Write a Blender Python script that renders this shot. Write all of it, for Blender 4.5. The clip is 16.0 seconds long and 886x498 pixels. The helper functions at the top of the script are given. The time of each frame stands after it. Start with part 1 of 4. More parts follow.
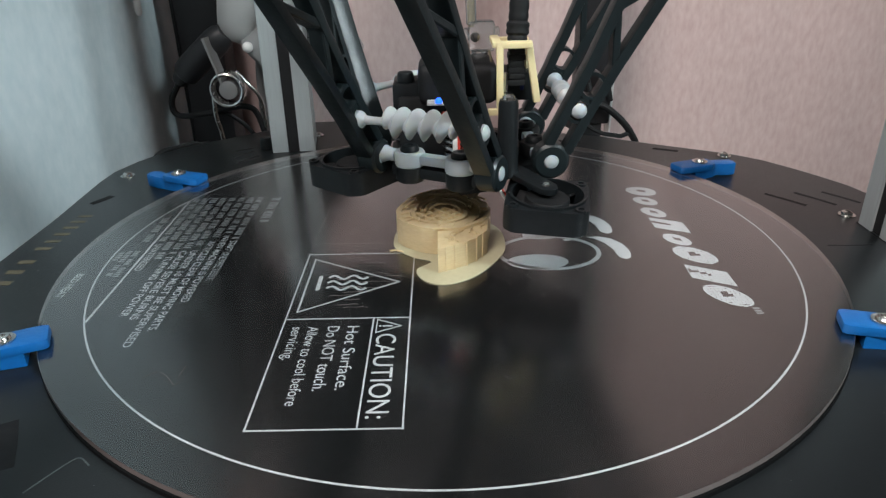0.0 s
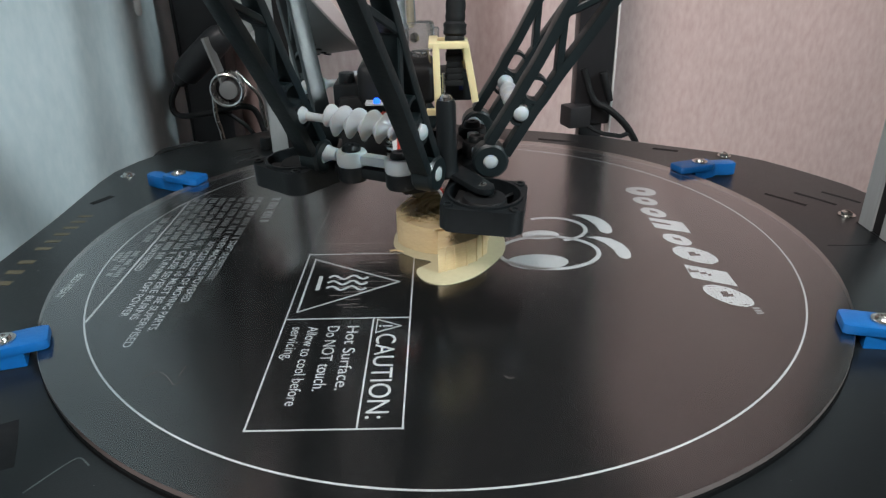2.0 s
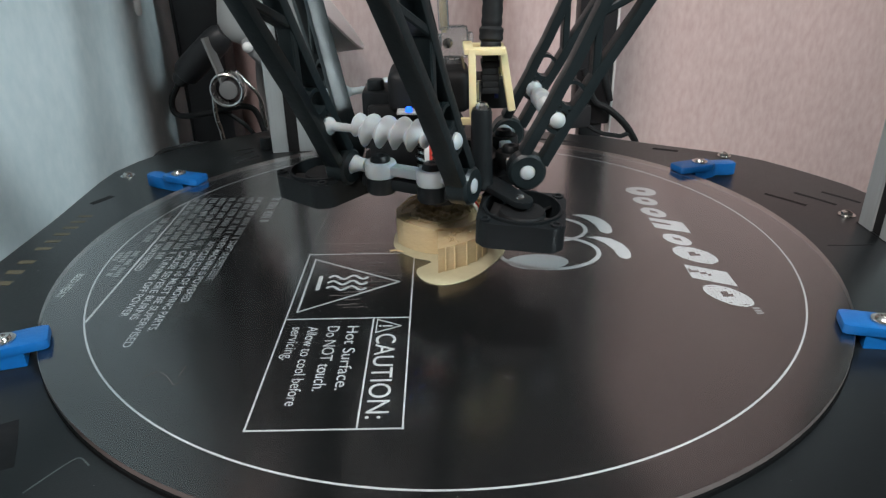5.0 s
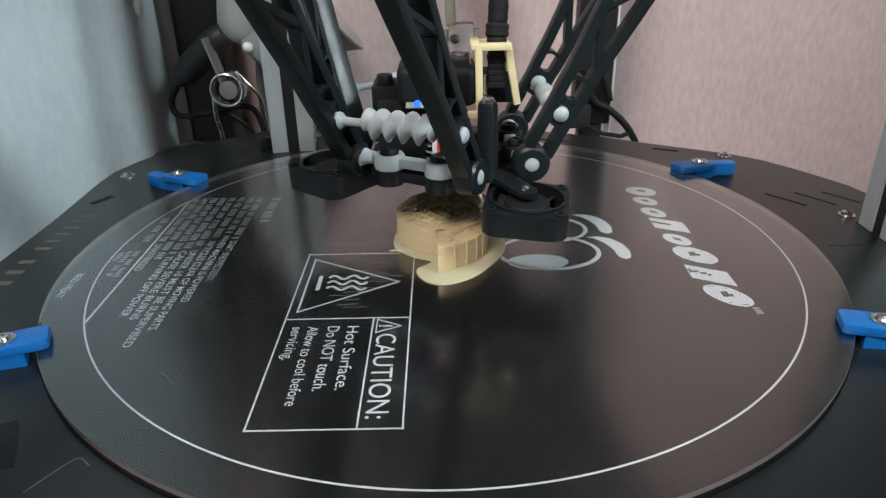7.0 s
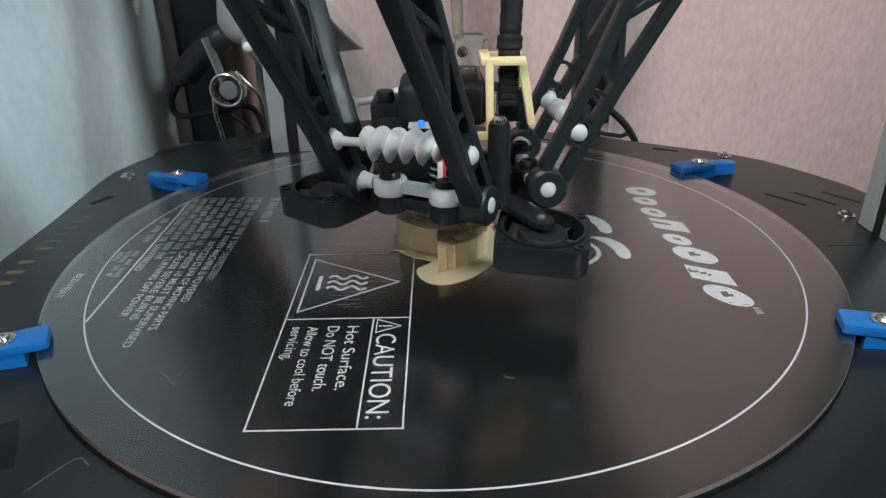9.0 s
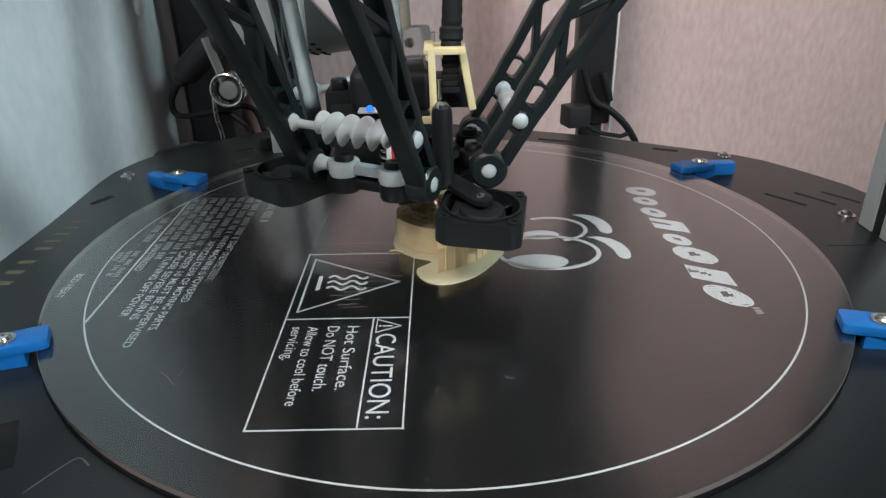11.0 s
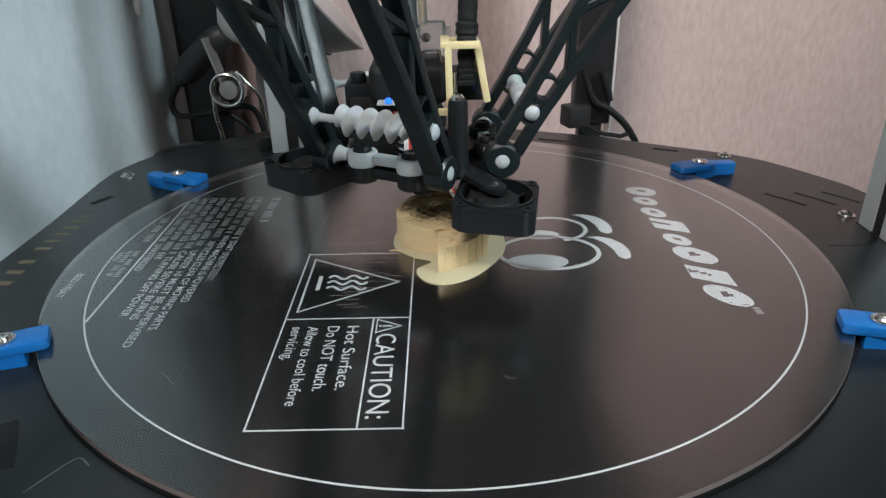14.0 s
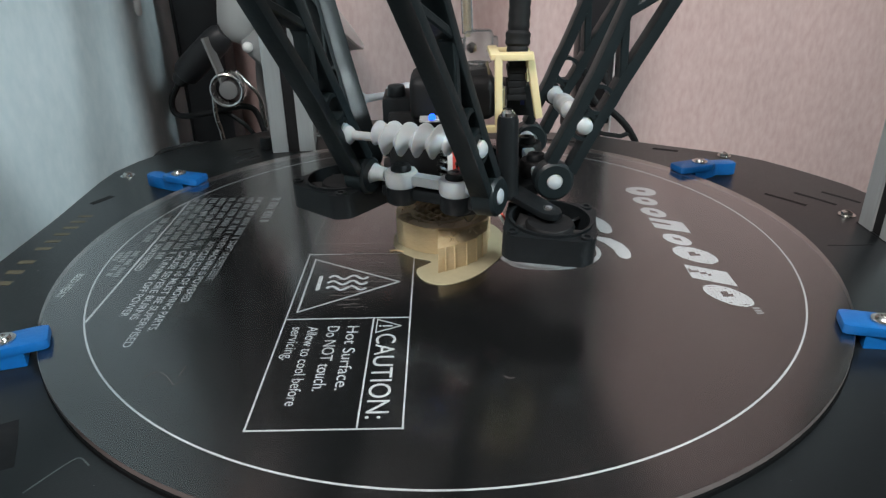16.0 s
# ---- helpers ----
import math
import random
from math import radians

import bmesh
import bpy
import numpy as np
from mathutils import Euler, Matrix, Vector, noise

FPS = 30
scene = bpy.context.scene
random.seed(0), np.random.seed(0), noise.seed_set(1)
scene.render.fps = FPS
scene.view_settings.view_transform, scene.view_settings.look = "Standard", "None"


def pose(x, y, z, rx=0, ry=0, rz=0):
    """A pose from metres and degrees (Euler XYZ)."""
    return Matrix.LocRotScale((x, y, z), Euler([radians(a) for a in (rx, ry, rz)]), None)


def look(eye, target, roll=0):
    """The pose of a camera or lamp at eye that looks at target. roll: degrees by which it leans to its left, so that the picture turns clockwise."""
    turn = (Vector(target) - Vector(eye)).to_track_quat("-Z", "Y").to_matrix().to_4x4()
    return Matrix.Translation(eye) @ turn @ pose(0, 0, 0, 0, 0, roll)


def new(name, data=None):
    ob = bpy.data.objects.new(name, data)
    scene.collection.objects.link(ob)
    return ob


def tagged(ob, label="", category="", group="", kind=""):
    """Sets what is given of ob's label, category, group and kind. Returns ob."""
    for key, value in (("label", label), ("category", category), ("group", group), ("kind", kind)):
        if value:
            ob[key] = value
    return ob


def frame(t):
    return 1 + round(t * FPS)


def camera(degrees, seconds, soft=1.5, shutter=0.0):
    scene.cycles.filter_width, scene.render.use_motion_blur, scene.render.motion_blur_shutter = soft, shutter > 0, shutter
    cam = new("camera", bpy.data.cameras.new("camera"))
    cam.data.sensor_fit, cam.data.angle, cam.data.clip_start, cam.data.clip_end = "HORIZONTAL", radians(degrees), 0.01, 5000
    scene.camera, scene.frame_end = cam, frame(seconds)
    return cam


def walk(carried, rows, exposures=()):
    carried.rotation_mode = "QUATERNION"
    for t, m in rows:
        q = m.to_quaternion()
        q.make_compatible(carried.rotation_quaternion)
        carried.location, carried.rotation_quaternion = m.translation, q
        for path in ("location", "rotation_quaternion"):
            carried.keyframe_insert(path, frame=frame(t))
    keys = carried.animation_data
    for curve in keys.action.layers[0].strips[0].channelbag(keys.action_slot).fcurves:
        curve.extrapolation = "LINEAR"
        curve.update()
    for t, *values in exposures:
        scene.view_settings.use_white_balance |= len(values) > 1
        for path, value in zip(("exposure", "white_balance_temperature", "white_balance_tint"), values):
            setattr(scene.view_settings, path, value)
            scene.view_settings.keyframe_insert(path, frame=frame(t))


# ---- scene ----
# ---------------- camera: it stands still ----------------
cam = camera(64.93, 16.0, soft=1.35)
EYE = Vector((0.0, -0.2649, 0.1232))


def still_pose():
    yaw, pitch, roll = radians(0.09), radians(25.718), radians(-1.12)
    fwd = Vector((-math.sin(yaw) * math.cos(pitch), math.cos(yaw) * math.cos(pitch), -math.sin(pitch)))
    side = Vector((math.cos(yaw), math.sin(yaw), 0))
    up = side.cross(fwd)
    x = side * math.cos(roll) + up * math.sin(roll)
    y = up * math.cos(roll) - side * math.sin(roll)
    m = Matrix((x, y, -fwd)).transposed().to_4x4()
    m.translation = EYE
    return m


walk(cam, [(0.0, still_pose()), (16.0, still_pose())])

# ---------------- light ----------------
world = bpy.data.worlds.new("world")
scene.world = world
world.use_nodes = True
wn = world.node_tree
sky = wn.nodes.new("ShaderNodeTexSky")
sky.sky_type = "NISHITA"
sky.sun_disc = False
sky.sun_elevation, sky.sun_rotation = radians(35), radians(200)
wn.nodes["Background"].inputs[1].default_value = 0.03
wn.links.new(sky.outputs[0], wn.nodes["Background"].inputs[0])


def area(name, eye, target, sx, sy, watts, colour, spread=180):
    lamp = bpy.data.lights.new(name, "AREA")
    lamp.shape, lamp.size, lamp.size_y, lamp.energy, lamp.color = "RECTANGLE", sx, sy, watts, colour
    lamp.spread = radians(spread)   # a narrow spread keeps the lamp off the rear wall's right end
    ob = new(name, lamp)
    ob.matrix_world = look(eye, target)
    return ob


area("ceiling_light", (-0.42, -0.78, 1.20), (0.0, 0.1, 0.0), 0.5, 0.5, 23.5, (1.0, 0.925, 0.90))
area("window_light", (1.69, -1.30, 1.59), (-0.14, 0.04, 0.05), 0.5, 0.5, 4.8, (0.82, 0.96, 1.0), 50)
scene.view_settings.exposure = 0.0

# ---------------- materials ----------------
MATS = {}


def mat(name, colour, rough=0.5, metal=0.0, grain=0.0, grain_scale=400.0, vary=0.15, vary_scale=40.0, bump=0.0,
        bump_scale=900.0, stretch=(1, 1, 1), coat=0.0, trans=0.0, emit=0.0, sss=0.0, ior=1.45, rough_vary=0.1, spec=0.5):
    """A principled surface with variation at two scales, fine relief and uneven gloss."""
    m = bpy.data.materials.new(name)
    m.use_nodes = True
    nt = m.node_tree
    b = nt.nodes["Principled BSDF"]
    tc = nt.nodes.new("ShaderNodeTexCoord")
    mp = nt.nodes.new("ShaderNodeMapping")
    mp.inputs["Scale"].default_value = stretch
    nt.links.new(tc.outputs["Object"], mp.inputs[0])

    def noise_tex(scale, detail=4):
        n = nt.nodes.new("ShaderNodeTexNoise")
        n.inputs["Scale"].default_value, n.inputs["Detail"].default_value = scale, detail
        nt.links.new(mp.outputs[0], n.inputs["Vector"])
        return n

    big, small = noise_tex(vary_scale), noise_tex(grain_scale, 6)
    mix = nt.nodes.new("ShaderNodeMix")
    mix.data_type = "RGBA"
    mix.inputs[6].default_value = (*[c * (1 - vary) for c in colour], 1)
    mix.inputs[7].default_value = (*[min(1, c * (1 + vary)) for c in colour], 1)
    nt.links.new(big.outputs[0], mix.inputs[0])
    mix2 = nt.nodes.new("ShaderNodeMix")
    mix2.data_type, mix2.blend_type = "RGBA", "OVERLAY"
    mix2.inputs[0].default_value = grain
    nt.links.new(mix.outputs[2], mix2.inputs[6])
    nt.links.new(small.outputs[0], mix2.inputs[7])
    nt.links.new(mix2.outputs[2], b.inputs["Base Color"])
    rr = nt.nodes.new("ShaderNodeMapRange")
    rr.inputs[3].default_value, rr.inputs[4].default_value = max(0.02, rough - rough_vary), min(1, rough + rough_vary)
    nt.links.new(small.outputs[0], rr.inputs[0])
    nt.links.new(rr.outputs[0], b.inputs["Roughness"])
    b.inputs["Metallic"].default_value = metal
    b.inputs["IOR"].default_value = ior
    b.inputs["Specular IOR Level"].default_value = spec
    b.inputs["Coat Weight"].default_value = coat
    b.inputs["Transmission Weight"].default_value = trans
    if sss:
        b.inputs["Subsurface Weight"].default_value = sss
        b.inputs["Subsurface Radius"].default_value = (0.006, 0.0032, 0.0016)
        b.inputs["Subsurface Scale"].default_value = 1.0
    if emit:
        b.inputs["Emission Color"].default_value = (*colour, 1)
        b.inputs["Emission Strength"].default_value = emit
    if bump:
        bn = noise_tex(bump_scale, 3)
        bp = nt.nodes.new("ShaderNodeBump")
        bp.inputs["Strength"].default_value, bp.inputs["Distance"].default_value = bump, 0.0004
        nt.links.new(bn.outputs[0], bp.inputs["Height"])
        nt.links.new(bp.outputs[0], b.inputs["Normal"])
    MATS[name] = m
    return m


def glass_top():
    """Clear plate glass seen from above: lets the board below show, with a mirror gloss on top."""
    m = bpy.data.materials.new("plate_glass")
    m.use_nodes = True
    nt = m.node_tree
    nt.nodes.remove(nt.nodes["Principled BSDF"])
    tr, gl = nt.nodes.new("ShaderNodeBsdfTransparent"), nt.nodes.new("ShaderNodeBsdfGlossy")
    tr.inputs[0].default_value = (0.93, 0.95, 0.95, 1)
    tc = nt.nodes.new("ShaderNodeTexCoord")
    n = nt.nodes.new("ShaderNodeTexNoise")
    n.inputs["Scale"].default_value, n.inputs["Detail"].default_value = 18, 6
    nt.links.new(tc.outputs["Object"], n.inputs["Vector"])
    rr = nt.nodes.new("ShaderNodeMapRange")
    rr.inputs[1].default_value, rr.inputs[2].default_value = 0.3, 0.75
    rr.inputs[3].default_value, rr.inputs[4].default_value = 0.15, 0.23
    nt.links.new(n.outputs[0], rr.inputs[0])
    nt.links.new(rr.outputs[0], gl.inputs["Roughness"])
    fr = nt.nodes.new("ShaderNodeFresnel")
    fr.inputs[0].default_value = 1.5
    both = nt.nodes.new("ShaderNodeMath")  # both faces of the plate and the board below reflect
    both.operation, both.use_clamp = "MULTIPLY", True
    both.inputs[1].default_value = 3.0
    nt.links.new(fr.outputs[0], both.inputs[0])
    mx = nt.nodes.new("ShaderNodeMixShader")
    nt.links.new(both.outputs[0], mx.inputs[0])
    nt.links.new(tr.outputs[0], mx.inputs[1])
    nt.links.new(gl.outputs[0], mx.inputs[2])
    nt.links.new(mx.outputs[0], nt.nodes["Material Output"].inputs[0])
    return m


BLACK = mat("black_plastic", (0.008, 0.0105, 0.012), 0.42, bump=0.25, bump_scale=1500, grain=0.3, vary=0.35, spec=0.38)
BLACK_SOFT = mat("black_rubber", (0.009, 0.010, 0.011), 0.6, bump=0.2, vary=0.3, spec=0.35)
ARM = mat("black_arm_plastic", (0.011, 0.017, 0.019), 0.36, bump=0.3, bump_scale=500, vary=0.4, vary_scale=120, rough_vary=0.14, spec=0.5)
NYLON = mat("white_nylon", (0.46, 0.51, 0.53), 0.36, vary=0.06, sss=0.2, grain=0.08)
CREAM = mat("cream_filament", (0.60, 0.475, 0.275), 0.40, vary=0.10, grain=0.2, sss=0.08, stretch=(1, 1, 8), bump=0.3, bump_scale=1200)
BRIM = mat("thin_cream_brim", (0.44, 0.41, 0.27), 0.42, vary=0.10, grain=0.1)
INK_BAR = mat("faded_silkscreen", (0.30, 0.33, 0.34), 0.6, vary=0.3, vary_scale=300)
BLUE = mat("blue_clip_plastic", (0.006, 0.125, 0.40), 0.33, vary=0.15, grain=0.15, bump=0.25, bump_scale=600)
DARK_BLUE = mat("dark_blue_sticker", (0.006, 0.02, 0.14), 0.4)
STEEL = mat("steel", (0.62, 0.62, 0.60), 0.25, 1.0, vary=0.1, vary_scale=300)
ALU = mat("brushed_aluminium", (0.42, 0.46, 0.465), 0.48, 0.35, vary=0.06, stretch=(40, 40, 1), grain=0.15, grain_scale=60)
BASE = mat("black_laminate", (0.008, 0.010, 0.011), 0.33, vary=0.35, vary_scale=30, grain=0.4, grain_scale=900, bump=0.12, bump_scale=2500, spec=0.55)
BOARD = mat("black_solder_mask", (0.006, 0.0065, 0.007), 0.6, vary=0.2, grain=0.2, spec=0.12)
INK = mat("white_silkscreen", (0.60, 0.65, 0.67), 0.6, vary=0.15, vary_scale=500, grain=0.4, grain_scale=2500)
GOLD = mat("etched_gold", (0.12, 0.10, 0.06), 0.5, vary=0.4, vary_scale=300)
GLASS = glass_top()
GLASS_RIM = mat("ground_glass_rim", (0.15, 0.125, 0.12), 0.5, vary=0.2, vary_scale=60)
WALL = mat("wallpaper", (0.60, 0.458, 0.436), 0.85, vary=0.10, vary_scale=26, grain=0.30, grain_scale=230, stretch=(1, 1, 0.42), bump=0.45, bump_scale=200)
ROOM = mat("room_paint", (0.22, 0.22, 0.22), 0.9, vary=0.05, vary_scale=3)
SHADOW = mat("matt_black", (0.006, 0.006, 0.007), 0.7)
LINING = mat("pinkish_white_lacquer", (0.46, 0.40, 0.39), 0.4, vary=0.05)
SCRATCH = mat("scratched_edge", (0.06, 0.075, 0.075), 0.5, vary=0.6, vary_scale=400)
INK_WORN = mat("worn_silkscreen", (0.085, 0.08, 0.08), 0.6, vary=0.4, vary_scale=200)
FLECK = mat("dried_glue", (0.27, 0.25, 0.24), 0.5)
# greyer and blotchier than WALL: cool light and soft shade put into the colour
WALL_COOL_LIT = mat("cool_lit_wallpaper", (0.64, 0.72, 0.745), 0.85, vary=0.26, vary_scale=8, grain=0.3, grain_scale=150, stretch=(1, 1, 0.7), bump=0.45, bump_scale=140)
TABLE = mat("table_top", (0.10, 0.08, 0.06), 0.5, vary=0.2)
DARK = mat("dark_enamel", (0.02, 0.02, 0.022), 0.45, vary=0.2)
WHITE = mat("white_lacquer", (0.75, 0.74, 0.72), 0.35, vary=0.05)
GREY = mat("grey_plastic", (0.24, 0.24, 0.24), 0.42, vary=0.1)
PALE = mat("pale_grey_lacquer", (0.42, 0.42, 0.41), 0.4, vary=0.08)
CLEAR = mat("clear_plastic", (0.78, 0.82, 0.83), 0.12, trans=0.88, vary=0.05)
RED = mat("red_silicone", (0.65, 0.06, 0.04), 0.45)
LED = mat("blue_led", (0.01, 0.10, 0.95), 0.3, emit=2.2)
YELLOW = mat("pale_yellow_plastic", (0.82, 0.70, 0.40), 0.45, vary=0.05, sss=0.1)

# ---------------- mesh helpers (millimetres in, metres out) ----------------
MM = 0.001


def part(name, bm, material, parent=None, label="", smooth=True, sharp=35):
    for f in bm.faces:
        f.smooth = smooth
    for e in bm.edges:
        if len(e.link_faces) == 2 and e.calc_face_angle(0) > radians(sharp):
            e.smooth = False
    bmesh.ops.scale(bm, vec=(MM, MM, MM), verts=bm.verts)
    me = bpy.data.meshes.new(name)
    bm.to_mesh(me)
    bm.free()
    for m in (material if isinstance(material, (list, tuple)) else [material]):
        me.materials.append(m)
    ob = new(name, me)
    if parent:
        ob.parent = parent
    if label:
        ob["label"] = label
    return ob


def empty(name, label, category, group="", kind=""):
    return tagged(new(name), label, category, group, kind)


def bm_join(*bms):
    out = bmesh.new()
    for b in bms:
        me = bpy.data.meshes.new("t")
        b.to_mesh(me)
        out.from_mesh(me)
        bpy.data.meshes.remove(me)
        b.free()
    return out


def tf(bm, m):
    bmesh.ops.transform(bm, matrix=m, verts=bm.verts)
    return bm


def box(x0, y0, z0, x1, y1, z1, bev=0.0, seg=2):
    bm = bmesh.new()
    bmesh.ops.create_cube(bm, size=1)
    bmesh.ops.scale(bm, vec=(x1 - x0, y1 - y0, z1 - z0), verts=bm.verts)
    bmesh.ops.translate(bm, vec=((x0 + x1) / 2, (y0 + y1) / 2, (z0 + z1) / 2), verts=bm.verts)
    if bev:
        bmesh.ops.bevel(bm, geom=bm.edges[:], offset=bev, segments=seg, profile=0.6, affect="EDGES")
    return bm


def cyl(r0, r1, h, seg=24, bev=0.0):
    """A cylinder or cone along z from 0 to h."""
    bm = bmesh.new()
    bmesh.ops.create_cone(bm, cap_ends=True, segments=seg, radius1=r0, radius2=r1, depth=h)
    bmesh.ops.translate(bm, vec=(0, 0, h / 2), verts=bm.verts)
    if bev:
        es = [e for e in bm.edges if len(e.link_faces) == 2 and e.calc_face_angle(0) > 0.9]
        bmesh.ops.bevel(bm, geom=es, offset=bev, segments=2, profile=0.6, affect="EDGES")
    return bm


def ball(r, seg=20):
    bm = bmesh.new()
    bmesh.ops.create_uvsphere(bm, u_segments=seg, v_segments=seg // 2, radius=r)
    return bm


def lathe(profile, seg=32):
    """Turn a profile of (radius, z) about z."""
    bm = bmesh.new()
    rings = []
    for r, z in profile:
        if r < 1e-6:
            rings.append([bm.verts.new((0, 0, z))])
        else:
            rings.append([bm.verts.new((r * math.cos(2 * math.pi * i / seg), r * math.sin(2 * math.pi * i / seg), z)) for i in range(seg)])
    for a, b in zip(rings, rings[1:]):
        for i in range(seg):
            j = (i + 1) % seg
            vs = [a[i % len(a)], a[j % len(a)], b[j % len(b)], b[i % len(b)]]
            vs = [v for k, v in enumerate(vs) if v not in vs[:k]]
            if len(vs) > 2:
                bm.faces.new(vs)
    bmesh.ops.recalc_face_normals(bm, faces=bm.faces[:])
    return bm


def prism(poly, z0, z1, bev=0.0):
    """A flat outline given depth along z."""
    bm = bmesh.new()
    f = bm.faces.new([bm.verts.new((x, y, z0)) for x, y in poly])
    g = bmesh.ops.extrude_face_region(bm, geom=[f])
    bmesh.ops.translate(bm, vec=(0, 0, z1 - z0), verts=[v for v in g["geom"] if isinstance(v, bmesh.types.BMVert)])
    bmesh.ops.recalc_face_normals(bm, faces=bm.faces[:])
    if bev:
        es = [e for e in bm.edges if len(e.link_faces) == 2 and e.calc_face_angle(0) > 0.6]
        bmesh.ops.bevel(bm, geom=es, offset=bev, segments=2, profile=0.6, affect="EDGES")
    return bm


def ring(ro, ri, z0, z1, seg=48, a0=0.0, a1=360.0, cx=0.0, cy=0.0):
    """A flat ring, or part of one, with depth."""
    bm = bmesh.new()
    full = abs(a1 - a0) > 359.9
    n = seg if full else seg + 1
    cols = []
    for i in range(n):
        a = radians(a0 + (a1 - a0) * i / seg)
        c, s = math.cos(a), math.sin(a)
        cols.append([bm.verts.new((cx + r * c, cy + r * s, z)) for r, z in ((ro, z0), (ro, z1), (ri, z1), (ri, z0))])
    for i in range(seg):
        a, b = cols[i], cols[(i + 1) % n]
        for k in range(4):
            bm.faces.new((a[k], b[k], b[(k + 1) % 4], a[(k + 1) % 4]))
    if not full:
        bm.faces.new(cols[0])
        bm.faces.new(cols[-1][::-1])
    bmesh.ops.recalc_face_normals(bm, faces=bm.faces[:])
    return bm


def ribbon(pts, width, z0, z1, closed=False):
    """A wall or printed line of even width along a flat path, with depth."""
    bm = bmesh.new()
    n = len(pts)
    cols = []
    for i in range(n):
        p = Vector(pts[i]).to_2d()
        a = Vector(pts[(i - 1) % n] if closed or i else pts[0]).to_2d()
        b = Vector(pts[(i + 1) % n] if closed or i < n - 1 else pts[-1]).to_2d()
        d = (b - a).normalized()
        s = Vector((-d.y, d.x)) * width / 2
        cols.append([bm.verts.new((*(p + s), z0)), bm.verts.new((*(p + s), z1)), bm.verts.new((*(p - s), z1)), bm.verts.new((*(p - s), z0))])
    for i in range(n if closed else n - 1):
        a, b = cols[i], cols[(i + 1) % n]
        for k in range(4):
            bm.faces.new((a[k], b[k], b[(k + 1) % 4], a[(k + 1) % 4]))
    if not closed:
        bm.faces.new(cols[0])
        bm.faces.new(cols[-1][::-1])
    bmesh.ops.recalc_face_normals(bm, faces=bm.faces[:])
    return bm


def smooth_path(pts, n=8):
    """A rounded path through points (Catmull-Rom)."""
    ps = [Vector(p) for p in pts]
    ps = [ps[0] * 2 - ps[1]] + ps + [ps[-1] * 2 - ps[-2]]
    out = []
    for i in range(1, len(ps) - 2):
        a, b, c, d = ps[i - 1:i + 3]
        for k in range(n):
            t = k / n
            out.append(0.5 * ((2 * b) + (c - a) * t + (2 * a - 5 * b + 4 * c - d) * t * t + (3 * b - a - 3 * c + d) * t ** 3))
    return out + [ps[-2]]


def tube(pts, r, seg=10, n=8, rounded=True, wave=None):
    """A round tube along a path; wave(i) scales the radius."""
    path = smooth_path(pts, n) if rounded else [Vector(p) for p in pts]
    bm = bmesh.new()
    rings = []
    up = Vector((0.13, 0.21, 0.97)).normalized()
    for i, p in enumerate(path):
        d = (path[min(i + 1, len(path) - 1)] - path[max(i - 1, 0)]).normalized()
        u = (up - d * up.dot(d))
        u = (u if u.length > 0.05 else d.orthogonal()).normalized()
        v = d.cross(u)
        up = u
        k = r * (wave(i) if wave else 1)
        rings.append([bm.verts.new(p + (u * math.cos(2 * math.pi * j / seg) + v * math.sin(2 * math.pi * j / seg)) * k) for j in range(seg)])
    for a, b in zip(rings, rings[1:]):
        for j in range(seg):
            bm.faces.new((a[j], a[(j + 1) % seg], b[(j + 1) % seg], b[j]))
    bm.faces.new(rings[0][::-1])
    bm.faces.new(rings[-1])
    bmesh.ops.recalc_face_normals(bm, faces=bm.faces[:])
    return bm


def along(p, q):
    """The turn that lays z along p to q, at p."""
    p, q = Vector(p), Vector(q)
    return Matrix.Translation(p) @ (q - p).to_track_quat("Z", "Y").to_matrix().to_4x4()


def rot(a, axis="Z"):
    return Matrix.Rotation(radians(a), 4, axis)


def at(x, y, z=0.0):
    return Matrix.Translation((x, y, z))


def smooth_2d(pts, n=5):
    """A closed rounded outline through flat points."""
    out = []
    m = len(pts)
    for i in range(m):
        a, b, c, d = [Vector(pts[(i + k - 1) % m]) for k in range(4)]
        for k in range(n):
            t = k / n
            out.append(tuple(0.5 * ((2 * b) + (c - a) * t + (2 * a - 5 * b + 4 * c - d) * t * t + (3 * b - a - 3 * c + d) * t ** 3)))
    return out

# ---------------- the room ----------------
def structure(name, bm, material, label, category):
    return tagged(part(name, bm, material, None, "", smooth=False), label, category, "", "structure")


structure("wall_rear", box(-1700, 330, -420, 1700, 430, 1900), WALL, "pinkish off-white wall with vertically streaked wallpaper", "wall")
structure("wall_left", box(-250, -240, -118, -218, 329, 430), WALL_COOL_LIT, "off-white side panel with vertically streaked paper, cool light and soft shade in its colour", "wall")
structure("wall_west", box(-1800, -1600, -420, -1700, 430, 1900), ROOM, "plain wall closing the room", "wall")
structure("wall_right", bm_join(box(1700, -1600, -420, 1800, 430, 1320), box(1700, -1600, 1860, 1800, 430, 1900), box(1700, -1600, 1320, 1800, -1580, 1860), box(1700, -1020, 1320, 1800, 430, 1860)),
          ROOM, "plain wall with a window opening", "wall")
structure("wall_front", box(-1700, -1700, -420, 1700, -1600, 1900), ROOM, "plain wall closing the room", "wall")
structure("ceiling", box(-1800, -1700, 1900, 1800, 430, 1960), ROOM, "plain pale ceiling", "ceiling")
structure("floor", box(-1800, -1700, -480, 1800, 430, -420), TABLE, "plain dark floor", "floor")
structure("desk", box(-700, -420, -150, 700, 325, -118), TABLE, "dark wooden desk under the printer", "desk")
